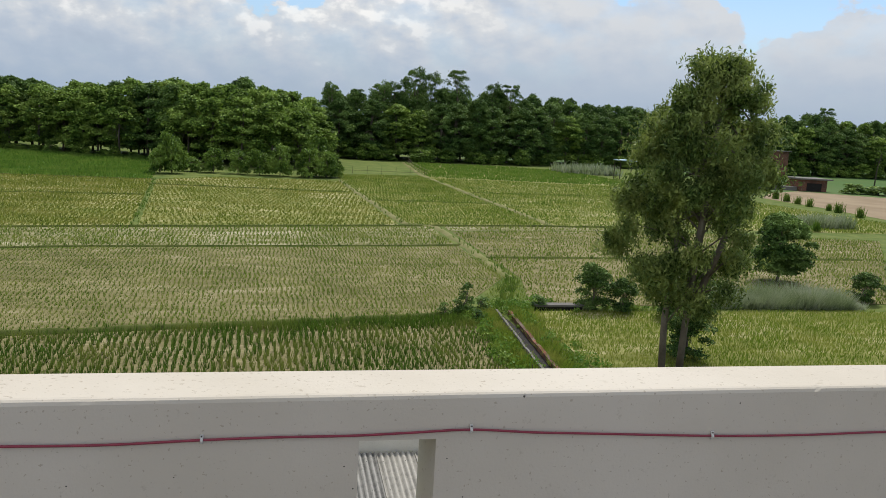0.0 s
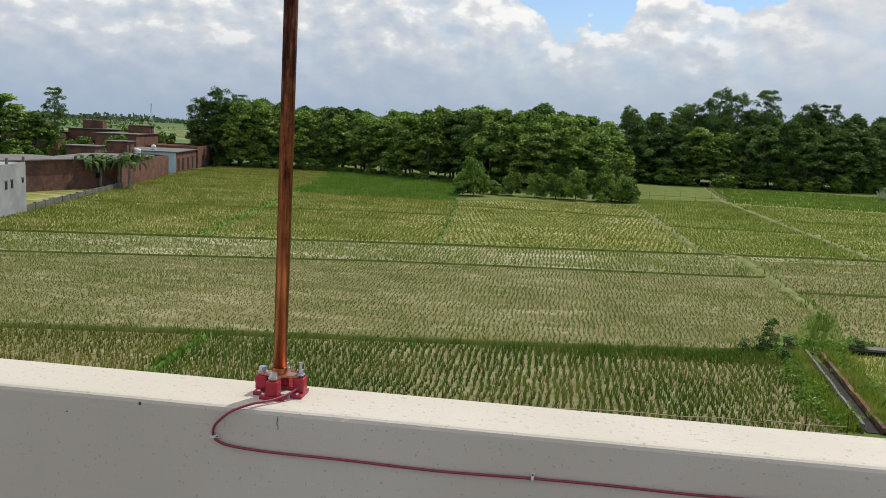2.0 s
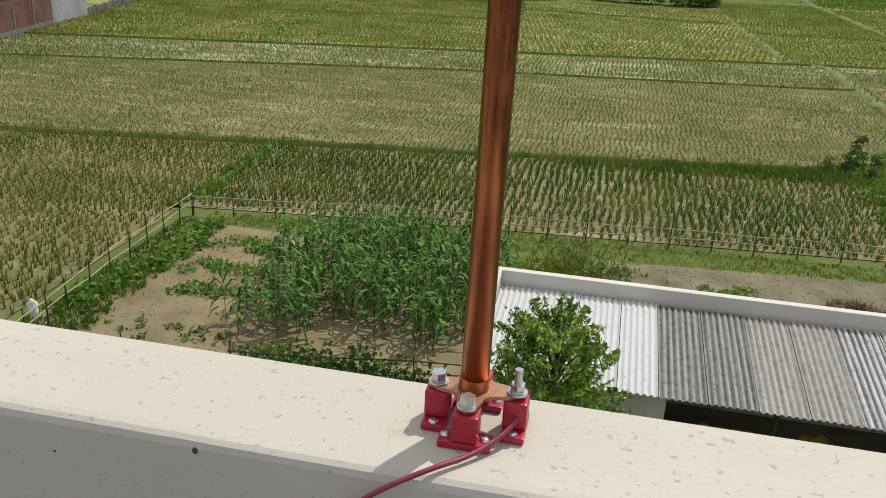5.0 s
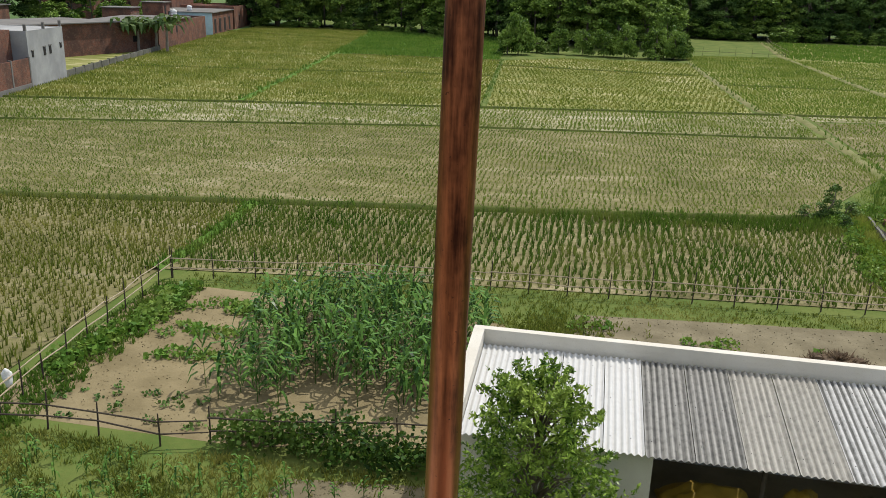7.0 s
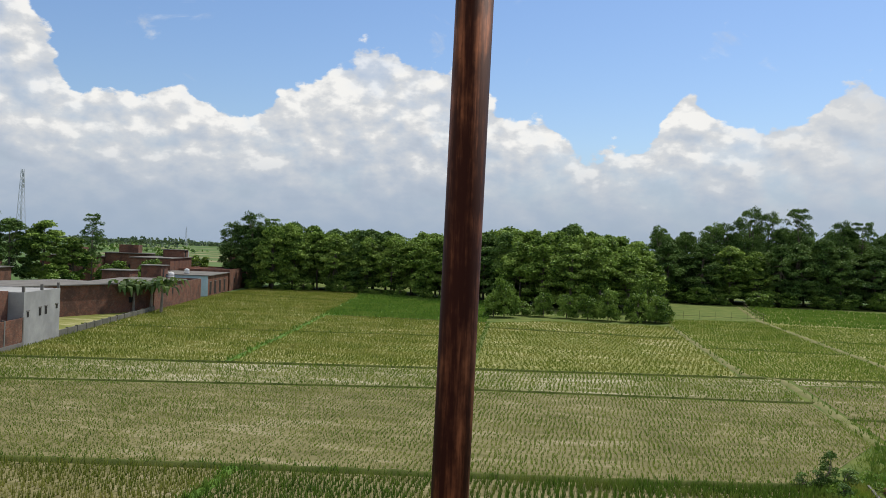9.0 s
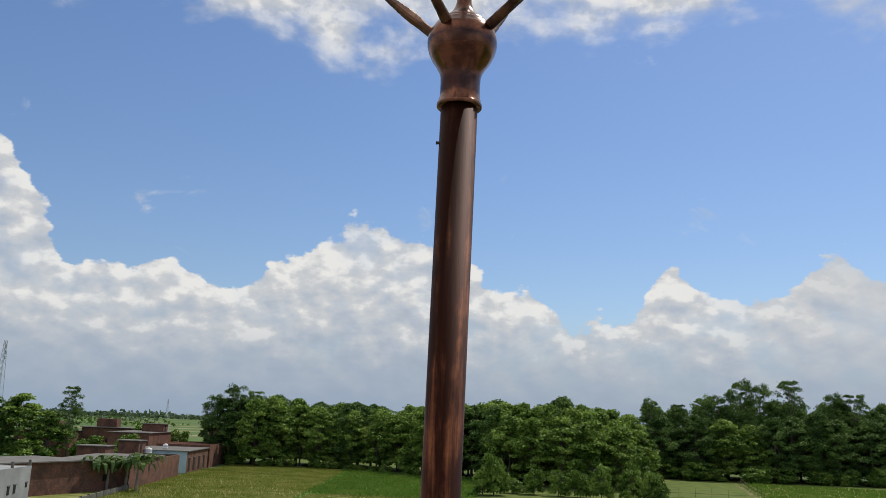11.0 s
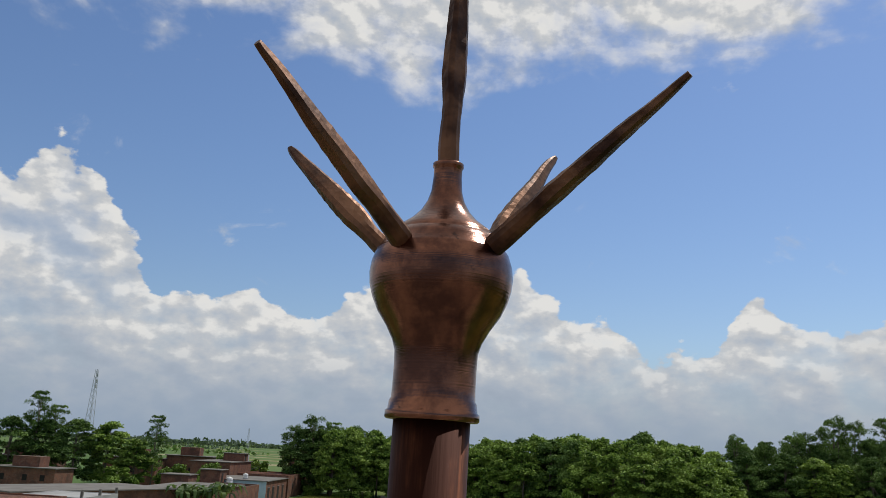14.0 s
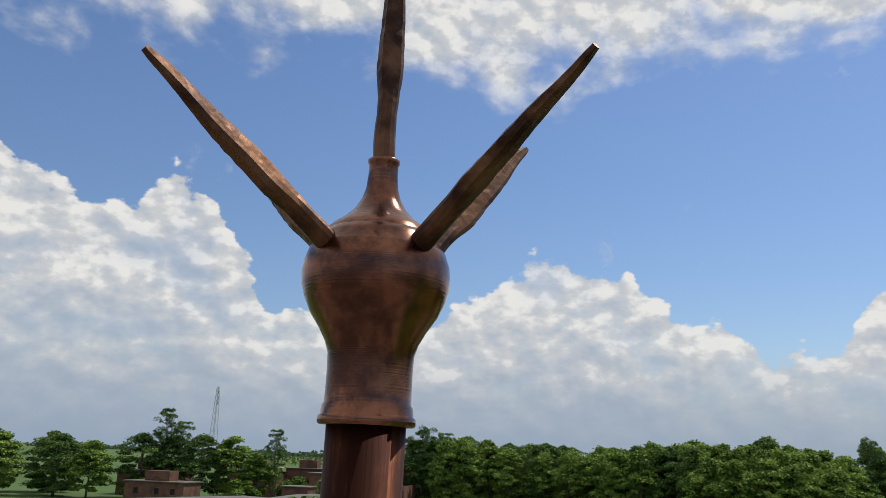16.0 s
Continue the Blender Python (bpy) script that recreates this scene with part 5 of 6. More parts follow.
again(bush_a, 26.2, 44.9, 0.7, 0.8, 1.0)
spiky = tree("shrub", 1.9, 0.35, 0.2, 12, 700, 0.16, LEAF_DARK, BARK, "narrow dark shrub on the bank", "shrub", clump_r=0.28, trunk_r=0.03)
place(spiky, 13.1, 45.6)
for x, y, sc, sz in ((12.4, 45.3, 0.8, 0.5), (11.6, 44.9, 0.75, 0.45), (14.2, 46.0, 1.1, 0.5), (13.2, 43.6, 0.8, 0.4), (18.2, 47.0, 1.1, 0.45)):
    again(spiky, x, y, rng.uniform(0, 6), sc, sz, label="low dark bush beside the channel")
gy = rng.uniform(33, 46.5, 2600)
side_ = rng.random(2600) < 0.55
gx = 14.15 + (gy - 33) * 0.1 + np.where(side_, -0.55 - np.abs(rng.normal(0, 0.5, 2600)), 0.45 + np.abs(rng.normal(0, 0.65, 2600)))
tagged(quad_ob("bank_grass", blades(gx, gy, np.zeros(2600), rng.uniform(0.12, 0.5, 2600) * rng.uniform(0.4, 1.2, 2600), 0.06, 0.15, 5, 0.8), LAWN), "tall green grass hanging over the channel", "grass", kind="stuff")
leafy("bank_weeds", [(13.2 + rng.normal(0, 0.5), y, rng.uniform(0.8, 1.6)) for y in np.arange(33.5, 46, 0.35)] + [(16.4 + rng.normal(0, 0.5), y, rng.uniform(0.6, 1.3)) for y in np.arange(34, 47, 0.45)] + [(17 + rng.normal(0, 1.4), 47.5 + rng.normal(0, 1.0), rng.uniform(0.7, 1.4)) for _ in range(26)] + [(22 + rng.uniform(0, 8), 46.9 + rng.normal(0, 0.4), rng.uniform(0.6, 1.1)) for _ in range(26)], GOURD, "lush weeds along the brick channel", 0.15, 60, 0.42, 0.4, "weed", up=0.4)

# brick-lined water channel
chan = tagged(new("water_channel"), "old brick irrigation channel with broken walls", "channel")
for dx, h, hw in ((-0.42, 0.34, 0.065), (0.42, 0.26, 0.1)):
    bm = bmesh.new()
    rows = []
    for k in range(26):
        y = 33.0 + k * 0.5
        x = 14.15 + (y - 33) * 0.1 + dx
        z = h * (1 + 0.25 * noise.noise((x * 2, y * 0.9, 0)))
        rows.append([bm.verts.new((x + o, y, q)) for o, q in ((-hw, -0.05), (-hw, z), (hw, z * 0.98), (hw, -0.05))])
    for a, b in zip(rows, rows[1:]):
        for q in range(3):
            bm.faces.new((a[q], b[q], b[q + 1], a[q + 1]))
    bm.faces.new(rows[0])
    bm.faces.new(rows[-1][::-1])
    bmesh.ops.recalc_face_normals(bm, faces=bm.faces)
    part("channel_wall", bm, SLAB if dx < 0 else BRICK, chan, "pale plastered wall" if dx < 0 else "broken brick wall")
# bed in near-black: shade between the walls is put into its colour
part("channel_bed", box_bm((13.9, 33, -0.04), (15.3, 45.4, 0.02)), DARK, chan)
lid = tagged(new("concrete_slab"), "flat grey concrete slab over a culvert", "slab")
part("slab", box_bm((17.9, 46.55, 0.22), (21.3, 47.3, 0.36), 0.02), SLAB, lid)
# near-black block under the slab carries the shade of the gap
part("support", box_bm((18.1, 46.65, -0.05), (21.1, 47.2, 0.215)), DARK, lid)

# tall pale reeds
gx, gy = rng.uniform(31.0, 43.0, 1700), rng.uniform(47.2, 49.8, 1700)
reed_h = (0.75 + 0.55 * np.sin(gx * 1.1 + 0.7 * np.sin(gx * 2.3)) ** 2) * rng.uniform(0.7, 1.45, 1700) * np.clip((43.6 - gx) / 3, 0.35, 1)
tagged(quad_ob("tall_reeds", blades(gx, gy, np.zeros(1700), reed_h, 0.035, 0.14, 8, 0.95), PLUME), "dense clump of tall pale feathery reeds", "reeds", kind="stuff")
gx, gy = rng.uniform(72, 81, 300), rng.uniform(95, 98, 300)
tagged(quad_ob("tall_reeds", blades(gx, gy, np.zeros(300), rng.uniform(1.0, 1.8, 300), 0.12, 0.2, 6, 0.6), PLUME), "pale reed clump in the fields", "reeds", kind="stuff")
gx, gy = rng.uniform(76, 92, 300), rng.uniform(196, 206, 300)
tagged(quad_ob("tall_reeds", blades(gx, gy, np.zeros(300), rng.uniform(1.4, 2.6, 300), 0.3, 0.4, 5, 0.5), PLUME), "pale reed clump before the woods", "reeds", kind="stuff")
tuft = tagged(quad_ob("grass_tuft", blades(rng.normal(0, 0.35, 60), rng.normal(0, 0.35, 60), np.zeros(60), rng.uniform(1.0, 2.2, 60), 0.12, 0.15, 4, 0.35), GRASS), "upright tuft of coarse dark grass", "grass tuft", "row of grass tufts")
for i, (x, y) in enumerate(((100.8, 143), (99.8, 138), (98.8, 133), (98.0, 128.5), (97.0, 122), (96.5, 119), (95.0, 112), (72, 92))):
    if i == 0:
        place(tuft, x, y, 0, 0.7)
    else:
        place(copy_thing(tuft, Matrix.Identity(4)), x, y, i, rng.uniform(0.55, 0.8))

# ---------------------------------------------------------------- woods
rng = np.random.default_rng(23)
teak = [tree("grove_tree", 15.0, 3.9, 1.7, 84, 13000, 0.52, LEAF_TEAK, BARK, "broad-leaved grove tree with bright upper leaves", narrow=0.72, clump_r=1.12, trunk_r=0.17, shape=1.0, size=(0.55, 1.35)) for _ in range(3)]
wood = [tree("woodland_tree", 16.0, 5.0, 1.0, 100, 17000, 0.44, LEAF_DARK, BARK, "dense dark-green woodland tree", narrow=0.6, size=(0.6, 1.5), clump_r=1.1, trunk_r=0.22) for _ in range(3)]
airy = [tree("feathery_tree", 16.0, 3.3, 4.5, 120, 13000, 0.3, LEAF_DARK, BARK, "tall open feathery tree above the woods", narrow=0.45, size=(0.4, 1.3), clump_r=0.85, trunk_r=0.2, shape=(0.7, 1.0, 0.95, 0.55)) for _ in range(2)]
hedge = [tree("shrub", 5.0, 3.2, 0.2, 40, 5600, 0.42, LEAF_HEDGE, BARK, "rounded green shrub at the edge of the paddy", "shrub", narrow=0.65, clump_r=0.95, trunk_r=0.1, shape=(0.85, 1.0, 0.85, 0.5)) for _ in range(2)]
used = set()


def grow(kind, x, y, h, base, s=None, label="", sy=None):
    """Stands one of the kinds at a place, as tall as h."""
    src = kind[int(rng.integers(0, len(kind)))]
    sz = h / base
    sx = s or sz
    if src.name not in used:
        used.add(src.name)
        place(src, x, y, rng.uniform(0, 6.28), sx, sz)
        return src
    return again(src, x, y, rng.uniform(0, 6.28), sx, sz, label)


# grove behind the fields
for row, (dy, dh) in enumerate(((0, -0.9), (7, 0.0), (14, 0.3))):
    x = -88.0 + row * 2.0
    while x < 13:
        y = float(np.interp(x, (-90, -80, -58, -31, -8, 13), (203, 199, 205, 191, 184, 196)))
        h = float(np.interp(x, (-90, -81, -74, -60, -43, -22, 2, 12), (15.6, 16.5, 16.2, 15.0, 14.8, 16.6, 16.8, 14.6))) + dh + rng.normal(0, 0.5)
        grow(teak if rng.random() < 0.8 else wood, x + rng.normal(0, 0.8), y + dy + rng.normal(0, 1.0), h, 15.0, rng.uniform(0.95, 1.25))
        x += rng.uniform(4.2, 5.6)
# the spur of the grove that reaches into the field
for x, y, h in ((-14, 178, 14.2), (-9, 174, 13.8), (-3, 171, 13.8), (3, 172, 13.4), (9, 175, 12.4), (-11, 184, 15), (-4, 182, 15.5), (3, 183, 15.5), (9, 186, 14), (13.5, 190, 12)):
    grow(teak, x, y, h, 15.0, 1.1)
for x, y, h, s in ((-16, 145.6, 4.2, 0.62), (-14.2, 146.4, 7.0, 0.75), (-7.5, 152, 4.4, 0.6), (-3.2, 151.4, 4.4, 0.62), (0.6, 150.4, 4.6, 0.66), (4.2, 150, 5.6, 0.72), (9.4, 149.6, 5.2, 0.72), (12.6, 150.4, 4.8, 0.62), (11.0, 153.6, 7.4, 0.8), (14.0, 152, 4.0, 0.6), (-11.5, 153, 2.6, 0.6)):
    grow(hedge, x, y, h, 5.0, s)
# darker woods to the east
for row, (dy, dh) in enumerate(((0, -3.5), (9, 0.0), (19, 0.6))):
    x = 17.0 + row * 2.5
    while x < 235:
        y = float(np.interp(x, (17, 40, 78, 120, 172, 235), (226, 226, 236, 250, 252, 256)))
        h = float(np.interp(x, (17, 26, 36, 70, 100, 120, 172, 200, 214), (16.5, 17.2, 19.0, 20.5, 20, 19.8, 19.6, 20.5, 19.6))) + dh + rng.normal(0, 0.9)
        grow(wood if rng.random() < 0.85 else teak, x + rng.normal(0, 1.0), y + dy + rng.normal(0, 1.5), h, 16.0, rng.uniform(1.0, 1.3))
        x += rng.uniform(5.6, 7.6)
for x, y, h, s in ((44, 236, 26.5, 1.3), (49, 237, 25.5, 1.15), (57, 238, 27.0, 1.45), (34, 234, 21.8, 1.2), (19.5, 230, 20.5, 0.95), (69, 242, 23.8, 1.2), (75, 243, 24.0, 1.3), (27, 234, 19.5, 1.0), (38, 236, 22, 1.1), (200, 262, 24.5, 1.1)):
    grow(airy, x, y, h, 16.0, s)
# scrub along the foot of the woods
for k in range(26):
    x = 18 + k * 8.2 + rng.normal(0, 1.5)
    grow(hedge, x, float(np.interp(x, (17, 40, 78, 120, 172, 235), (222, 221, 231, 245, 247, 251))) + rng.normal(0, 1), rng.uniform(2.8, 5.4), 5.0, rng.uniform(0.9, 1.4))
for k in range(17):
    x = -84 + k * 4.6 + rng.normal(0, 1.0)
    grow(hedge, x, float(np.interp(x, (-90, -80, -58, -31, -8), (199, 195, 200.5, 186, 180))) + rng.normal(0, 0.8), rng.uniform(1.2, 3.0), 5.0, rng.uniform(0.4, 0.75))
for k in range(8):
    grow(hedge, 138 + k * 6.0 + rng.normal(0, 1.0), 168 - k * 1.5, rng.uniform(2.0, 3.2), 5.0, rng.uniform(0.9, 1.2))
# trees about the village
for kind, x, y, h, base, s in ((airy, -85.5, 200, 19.6, 16, 1.15), (airy, -90.5, 199, 17.0, 16, 0.95), (airy, -81.5, 203, 18.5, 16, 1.0), (teak, -75, 200, 17.2, 15, 1.1), (teak, -78, 196, 14, 15, 1.0), (airy, -116.5, 178, 17.5, 16, 0.85), (wood, -131, 168, 15, 16, 1.2), (teak, -125, 172, 15, 15, 1.25), (wood, -137, 165, 14.6, 16, 1.3), (teak, -120, 176, 11.5, 15, 1.1), (wood, -142, 160, 14.8, 16, 1.3), (teak, -148, 150, 13, 15, 1.2), (wood, -158, 150, 14, 16, 1.3), (wood, -170, 160, 15, 16, 1.3), (teak, -165, 140, 14, 15, 1.2), (wood, -180, 150, 15, 16, 1.4), (airy, -138, 163, 21.5, 16, 1.0), (airy, -134.5, 165, 18.5, 16, 0.9), (hedge, -107, 196, 8.6, 5, 1.2), (hedge, -100, 200, 7.5, 5, 1.1), (hedge, -112, 180, 6, 5, 1.2), (hedge, -119, 168, 5, 5, 1.3), (hedge, -97, 170, 7, 5, 0.9), (wood, -70, 260, 17.5, 16, 1.6), (wood, -62, 262, 16.5, 16, 1.5), (wood, -78, 262, 16, 16, 1.4)):
    grow(kind, x, y, h, base, s)

# far tree belt on the horizon, past counting
def belt(y, x0, x1, h, n, mat, name="distant_trees"):
    bx = rng.uniform(x0, x1, n)
    hh = h * (0.55 + 0.45 * np.abs(np.sin(bx * 0.013) * np.cos(bx * 0.031))) * rng.uniform(0.5, 1.25, n)
    p = np.stack([bx, y + rng.uniform(0, 60, n), hh * rng.uniform(0.15, 1.0, n)], -1)
    return tagged(quad_ob(name, leaf_quads(p, h * 0.55, 0.2, 0, 0.8), mat), "hazy belt of distant trees on the plain", "woods", kind="stuff")


# aerial haze over the farthest belts is mixed into this leaf colour
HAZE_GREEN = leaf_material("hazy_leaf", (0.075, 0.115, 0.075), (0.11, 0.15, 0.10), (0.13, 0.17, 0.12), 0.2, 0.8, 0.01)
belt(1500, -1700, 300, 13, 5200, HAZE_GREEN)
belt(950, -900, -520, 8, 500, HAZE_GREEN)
belt(620, -420, -330, 6, 160, LEAF_DARK)
belt(700, -540, -430, 6, 160, LEAF_DARK)
belt(420, 90, 500, 19, 1600, LEAF_DARK)
bm = bmesh.new()
for k in range(9):
    y0 = 420 + k * 95
    x0 = -0.58 * y0 + rng.uniform(-40, 80)
    bm.faces.new([bm.verts.new(v) for v in ((x0 - 60, y0, 0.0), (x0 + 60, y0, 0.0), (x0 + 66, y0 + 30, 0.0), (x0 - 66, y0 + 30, 0.0))])
tagged(mesh_ob("distant_plots", bm, MUD_PALE), "pale distant plots on the plain", "field", kind="stuff")


# lattice tower
def tower(x, y, h, w):
    t = tagged(new("lattice_mast"), "slender grey steel lattice mast beyond the village", "mast")
    bm = bmesh.new()
    for sx, sy in ((-1, -1), (1, -1), (1, 1), (-1, 1)):
        add_cyl(bm, (sx * w, sy * w, 0), (sx * w * 0.25, sy * w * 0.25, h), 0.16, 0.1, 5)
    part("leg_frame", bm, LATTICE, t)
    bm = bmesh.new()
    for k in range(14):
        z0, z1 = h * k / 14, h * (k + 1) / 14
        f0, f1 = w * (1 - 0.75 * z0 / h), w * (1 - 0.75 * z1 / h)
        for (ax0, ay0), (ax1, ay1) in (((-1, -1), (1, -1)), ((1, -1), (1, 1)), ((1, 1), (-1, 1)), ((-1, 1), (-1, -1))):
            add_cyl(bm, (ax0 * f0, ay0 * f0, z0), (ax1 * f1, ay1 * f1, z1), 0.07, None, 4)
    part("bracing", bm, LATTICE, t)
    for z in (0.93, 0.86, 0.8):
        part("antenna", box_bm((0.25 * w, -0.3, h * z - 1.0), (0.25 * w + 0.5, 0.3, h * z + 1.0), 0.05), LATTICE, t)
    t.matrix_basis = Matrix.Translation((x, y, 0))
    return t


tower(-305, 400, 47, 2.2)
tower(-690, 1330, 34, 2.0)

# ---------------------------------------------------------------- village
U = Vector((-0.2346, 0.972, 0)).normalized()
V = Vector((-U.y, U.x, 0))


def site(s, d, z=0.0, base=(-59.6, 85.0)):
    """s metres along the village edge, d metres back from it."""
    p = Vector((base[0], base[1], z)) + U * s + V * d
    return p


def block(bm, s0, s1, d0, d1, z0, z1):
    c = [site(s, d) for s, d in ((s0, d0), (s1, d0), (s1, d1), (s0, d1))]
    a = [bm.verts.new((p.x, p.y, z0)) for p in c]
    b = [bm.verts.new((p.x, p.y, z1)) for p in c]
    for k in range(4):
        bm.faces.new((a[k], a[(k + 1) % 4], b[(k + 1) % 4], b[k]))
    bm.faces.new(b)
    bm.faces.new(a[::-1])


def house(name, label, s0, s1, d0, d1, h, wall, roof=SLAB, parapet=0.0, openings=(), side=None):
    """A flat-roofed house on the village edge; openings: (s, z0, w, h, kind) in its front, or side ones in d."""
    ob = tagged(new(name), label, "house")
    bm = bmesh.new()
    block(bm, s0, s1, d0, d1, -0.05, h)
    bmesh.ops.recalc_face_normals(bm, faces=bm.faces)
    part("wall", bm, wall, ob)
    if side:
        bm = bmesh.new()
        block(bm, s0 - 0.03, s0 - 0.004, d0 + 0.01, d1, 0, h - 0.01)
        bmesh.ops.recalc_face_normals(bm, faces=bm.faces)
        part("side_wall", bm, side, ob, "pale blue painted side wall")
    bm = bmesh.new()
    if parapet:
        for q in ((s0, s1, d0, d0 + 0.23), (s0, s1, d1 - 0.23, d1), (s0, s0 + 0.23, d0 + 0.235, d1 - 0.235), (s1 - 0.23, s1, d0 + 0.235, d1 - 0.235)):
            block(bm, *q, h + 0.004, h + parapet)
        bmesh.ops.recalc_face_normals(bm, faces=bm.faces)
        part("roof_parapet", bm, wall, ob)
    else:
        block(bm, s0 - 0.35, s1 + 0.35, d0 - 0.35, d1 + 0.3, h + 0.004, h + 0.16)
        bmesh.ops.recalc_face_normals(bm, faces=bm.faces)
        part("roof", bm, roof, ob)
    for s, z, w, hh, kind in openings:
        bm = bmesh.new()
        block(bm, s - w / 2, s + w / 2, d0 - 0.035, d0 - 0.004, z, z + hh)
        bmesh.ops.recalc_face_normals(bm, faces=bm.faces)
        op = part(kind, bm, DARK, ob, "dark open " + kind)
        bm = bmesh.new()
        block(bm, s - w / 2 - 0.1, s + w / 2 + 0.1, d0 - 0.07, d0 - 0.004, z + hh + 0.004, z + hh + 0.12)
        bmesh.ops.recalc_face_normals(bm, faces=bm.faces)
        part("lintel", bm, SLAB, op)
    return ob


house("grey_house", "grey rendered house wall with four small vents", -9.3, 0, 0, 7, 5.6, GREY, parapet=0.05, openings=((-8.3, 3.0, 0.45, 0.6, "vent"), (-5.3, 2.95, 0.55, 0.85, "vent"), (-3.8, 3.0, 0.55, 0.85, "vent"), (-0.9, 3.4, 0.5, 0.5, "vent")))
for s in (-9.1, -4.6, -0.15):
    rb = tagged(mesh_ob("column_stub", (lambda b_: (block(b_, s - 0.12, s + 0.12, 0.05, 0.3, 5.65, 6.3), b_)[1])(bmesh.new()), SLAB), "bare concrete column stub on the roof", "column", "column stubs")
house("brick_house", "tall dark brick house behind a boundary wall", -30, -9.35, 1.6, 14, 5.6, BRICK, parapet=0.15)
w1 = tagged(new("boundary_wall"), "red brick boundary wall with concrete piers", "wall")
for k in range(5):
    bm = bmesh.new()
    block(bm, -30 + k * 4.12, -30 + k * 4.12 + 3.85, -0.1, 0.13, 0.5, 3.0)
    bmesh.ops.recalc_face_normals(bm, faces=bm.faces)
    part("wall_panel", bm, BRICK, w1)
    bm = bmesh.new()
    block(bm, -30 + k * 4.12 + 3.855, -30 + k * 4.12 + 4.115, -0.14, 0.17, -0.05, 3.1)
    bmesh.ops.recalc_face_normals(bm, faces=bm.faces)
    part("pier", bm, SLAB, w1)
bm = bmesh.new()
block(bm, -30, -9.5, -0.2, 0.22, -0.05, 0.495)
bmesh.ops.recalc_face_normals(bm, faces=bm.faces)
part("plinth", bm, SLAB, w1)
w2 = tagged(new("boundary_wall"), "low weathered concrete boundary wall", "wall")
for k in range(13):
    bm = bmesh.new()
    block(bm, 0.1 + k * 2.95, 0.1 + k * 2.95 + 2.78, 0.1, 0.3, -0.05, 0.75 + 0.1 * noise.noise((k, 0, 0)))
    bmesh.ops.recalc_face_normals(bm, faces=bm.faces)
    part("wall_panel", bm, MOSSY, w2)
    bm = bmesh.new()
    block(bm, 0.1 + k * 2.95 + 2.785, 0.1 + k * 2.95 + 2.945, 0.05, 0.36, -0.05, 0.85)
    bmesh.ops.recalc_face_normals(bm, faces=bm.faces)
    part("post", bm, MOSSY, w2)
poly_ob("courtyard", [tuple(site(s, d)[:2]) for s, d in ((0.2, 0.4), (36, 0.4), (36, 12), (0.2, 14))], 0.02, MUD_YELLOW, "pale grassy yard behind the low wall", "yard")
dark = tagged(new("brick_house"), "long low dark brick house with a flat concrete roof", "house")
CN, DN = Vector((-69.9, 122.3, 0)), Vector((-0.236, -0.972, 0))
BN = Vector((DN.y, -DN.x, 0))


def slant(s0, s1, d0, d1, z0, z1):
    bm = bmesh.new()
    c = [CN + DN * s + BN * d for s, d in ((s0, d0), (s1, d0), (s1, d1), (s0, d1))]
    a = [bm.verts.new((q.x, q.y, z0)) for q in c]
    b = [bm.verts.new((q.x, q.y, z1)) for q in c]
    for k in range(4):
        bm.faces.new((a[k], a[(k + 1) % 4], b[(k + 1) % 4], b[k]))
    bm.faces.new(b)
    bm.faces.new(a[::-1])
    bmesh.ops.recalc_face_normals(bm, faces=bm.faces)
    return bm


part("wall", slant(6.5, 34, 0, 12, -0.05, 4.5), BRICK, dark)
part("roof", slant(6.1, 34.4, -0.5, 12.4, 4.504, 4.66), SLAB, dark)
part("yard_wall", slant(0.02, 6.49, 0, 0.25, -0.05, 3.3), BRICK, dark)
part("lean_to", slant(4.2, 6.08, 3, 9, -0.05, 4.1), BRICK, dark)
part("doorway", slant(3.0, 4.1, -0.05, -0.004, 1.5, 2.4), DARK, dark)
house("brick_house", "red brick house with small windows by the field", 38.4, 58, 0.2, 11, 4.3, BRICK, openings=((46, 2.2, 0.8, 1.1, "window"), (49.6, 2.2, 0.8, 1.1, "window")))
house("brick_house", "unfinished red brick enclosure beside the blue house", 58.3, 72, 0.4, 9, 3.4, BRICK, parapet=0.6)
house("blue_house", "single-storey house with a pale blue side and brick piers", 78, 99, 0.3, 13, 4.3, BRICK, side=BLUE, openings=((80.5, 0.3, 1.8, 2.7, "doorway"), (85, 0.3, 1.8, 2.7, "doorway"), (90, 0.3, 1.8, 2.7, "doorway"), (95, 0.3, 1.6, 2.7, "doorway")))
house("brick_house", "plain red brick house at the end of the row", 99.4, 121, 0.0, 12, 4.7, BRICK, parapet=0.3, openings=((105, 1.8, 1.0, 1.2, "window"),))
house("blue_house", "small blue-painted roof room behind the houses", 72.5, 77.5, 6, 16, 3.4, BLUE)
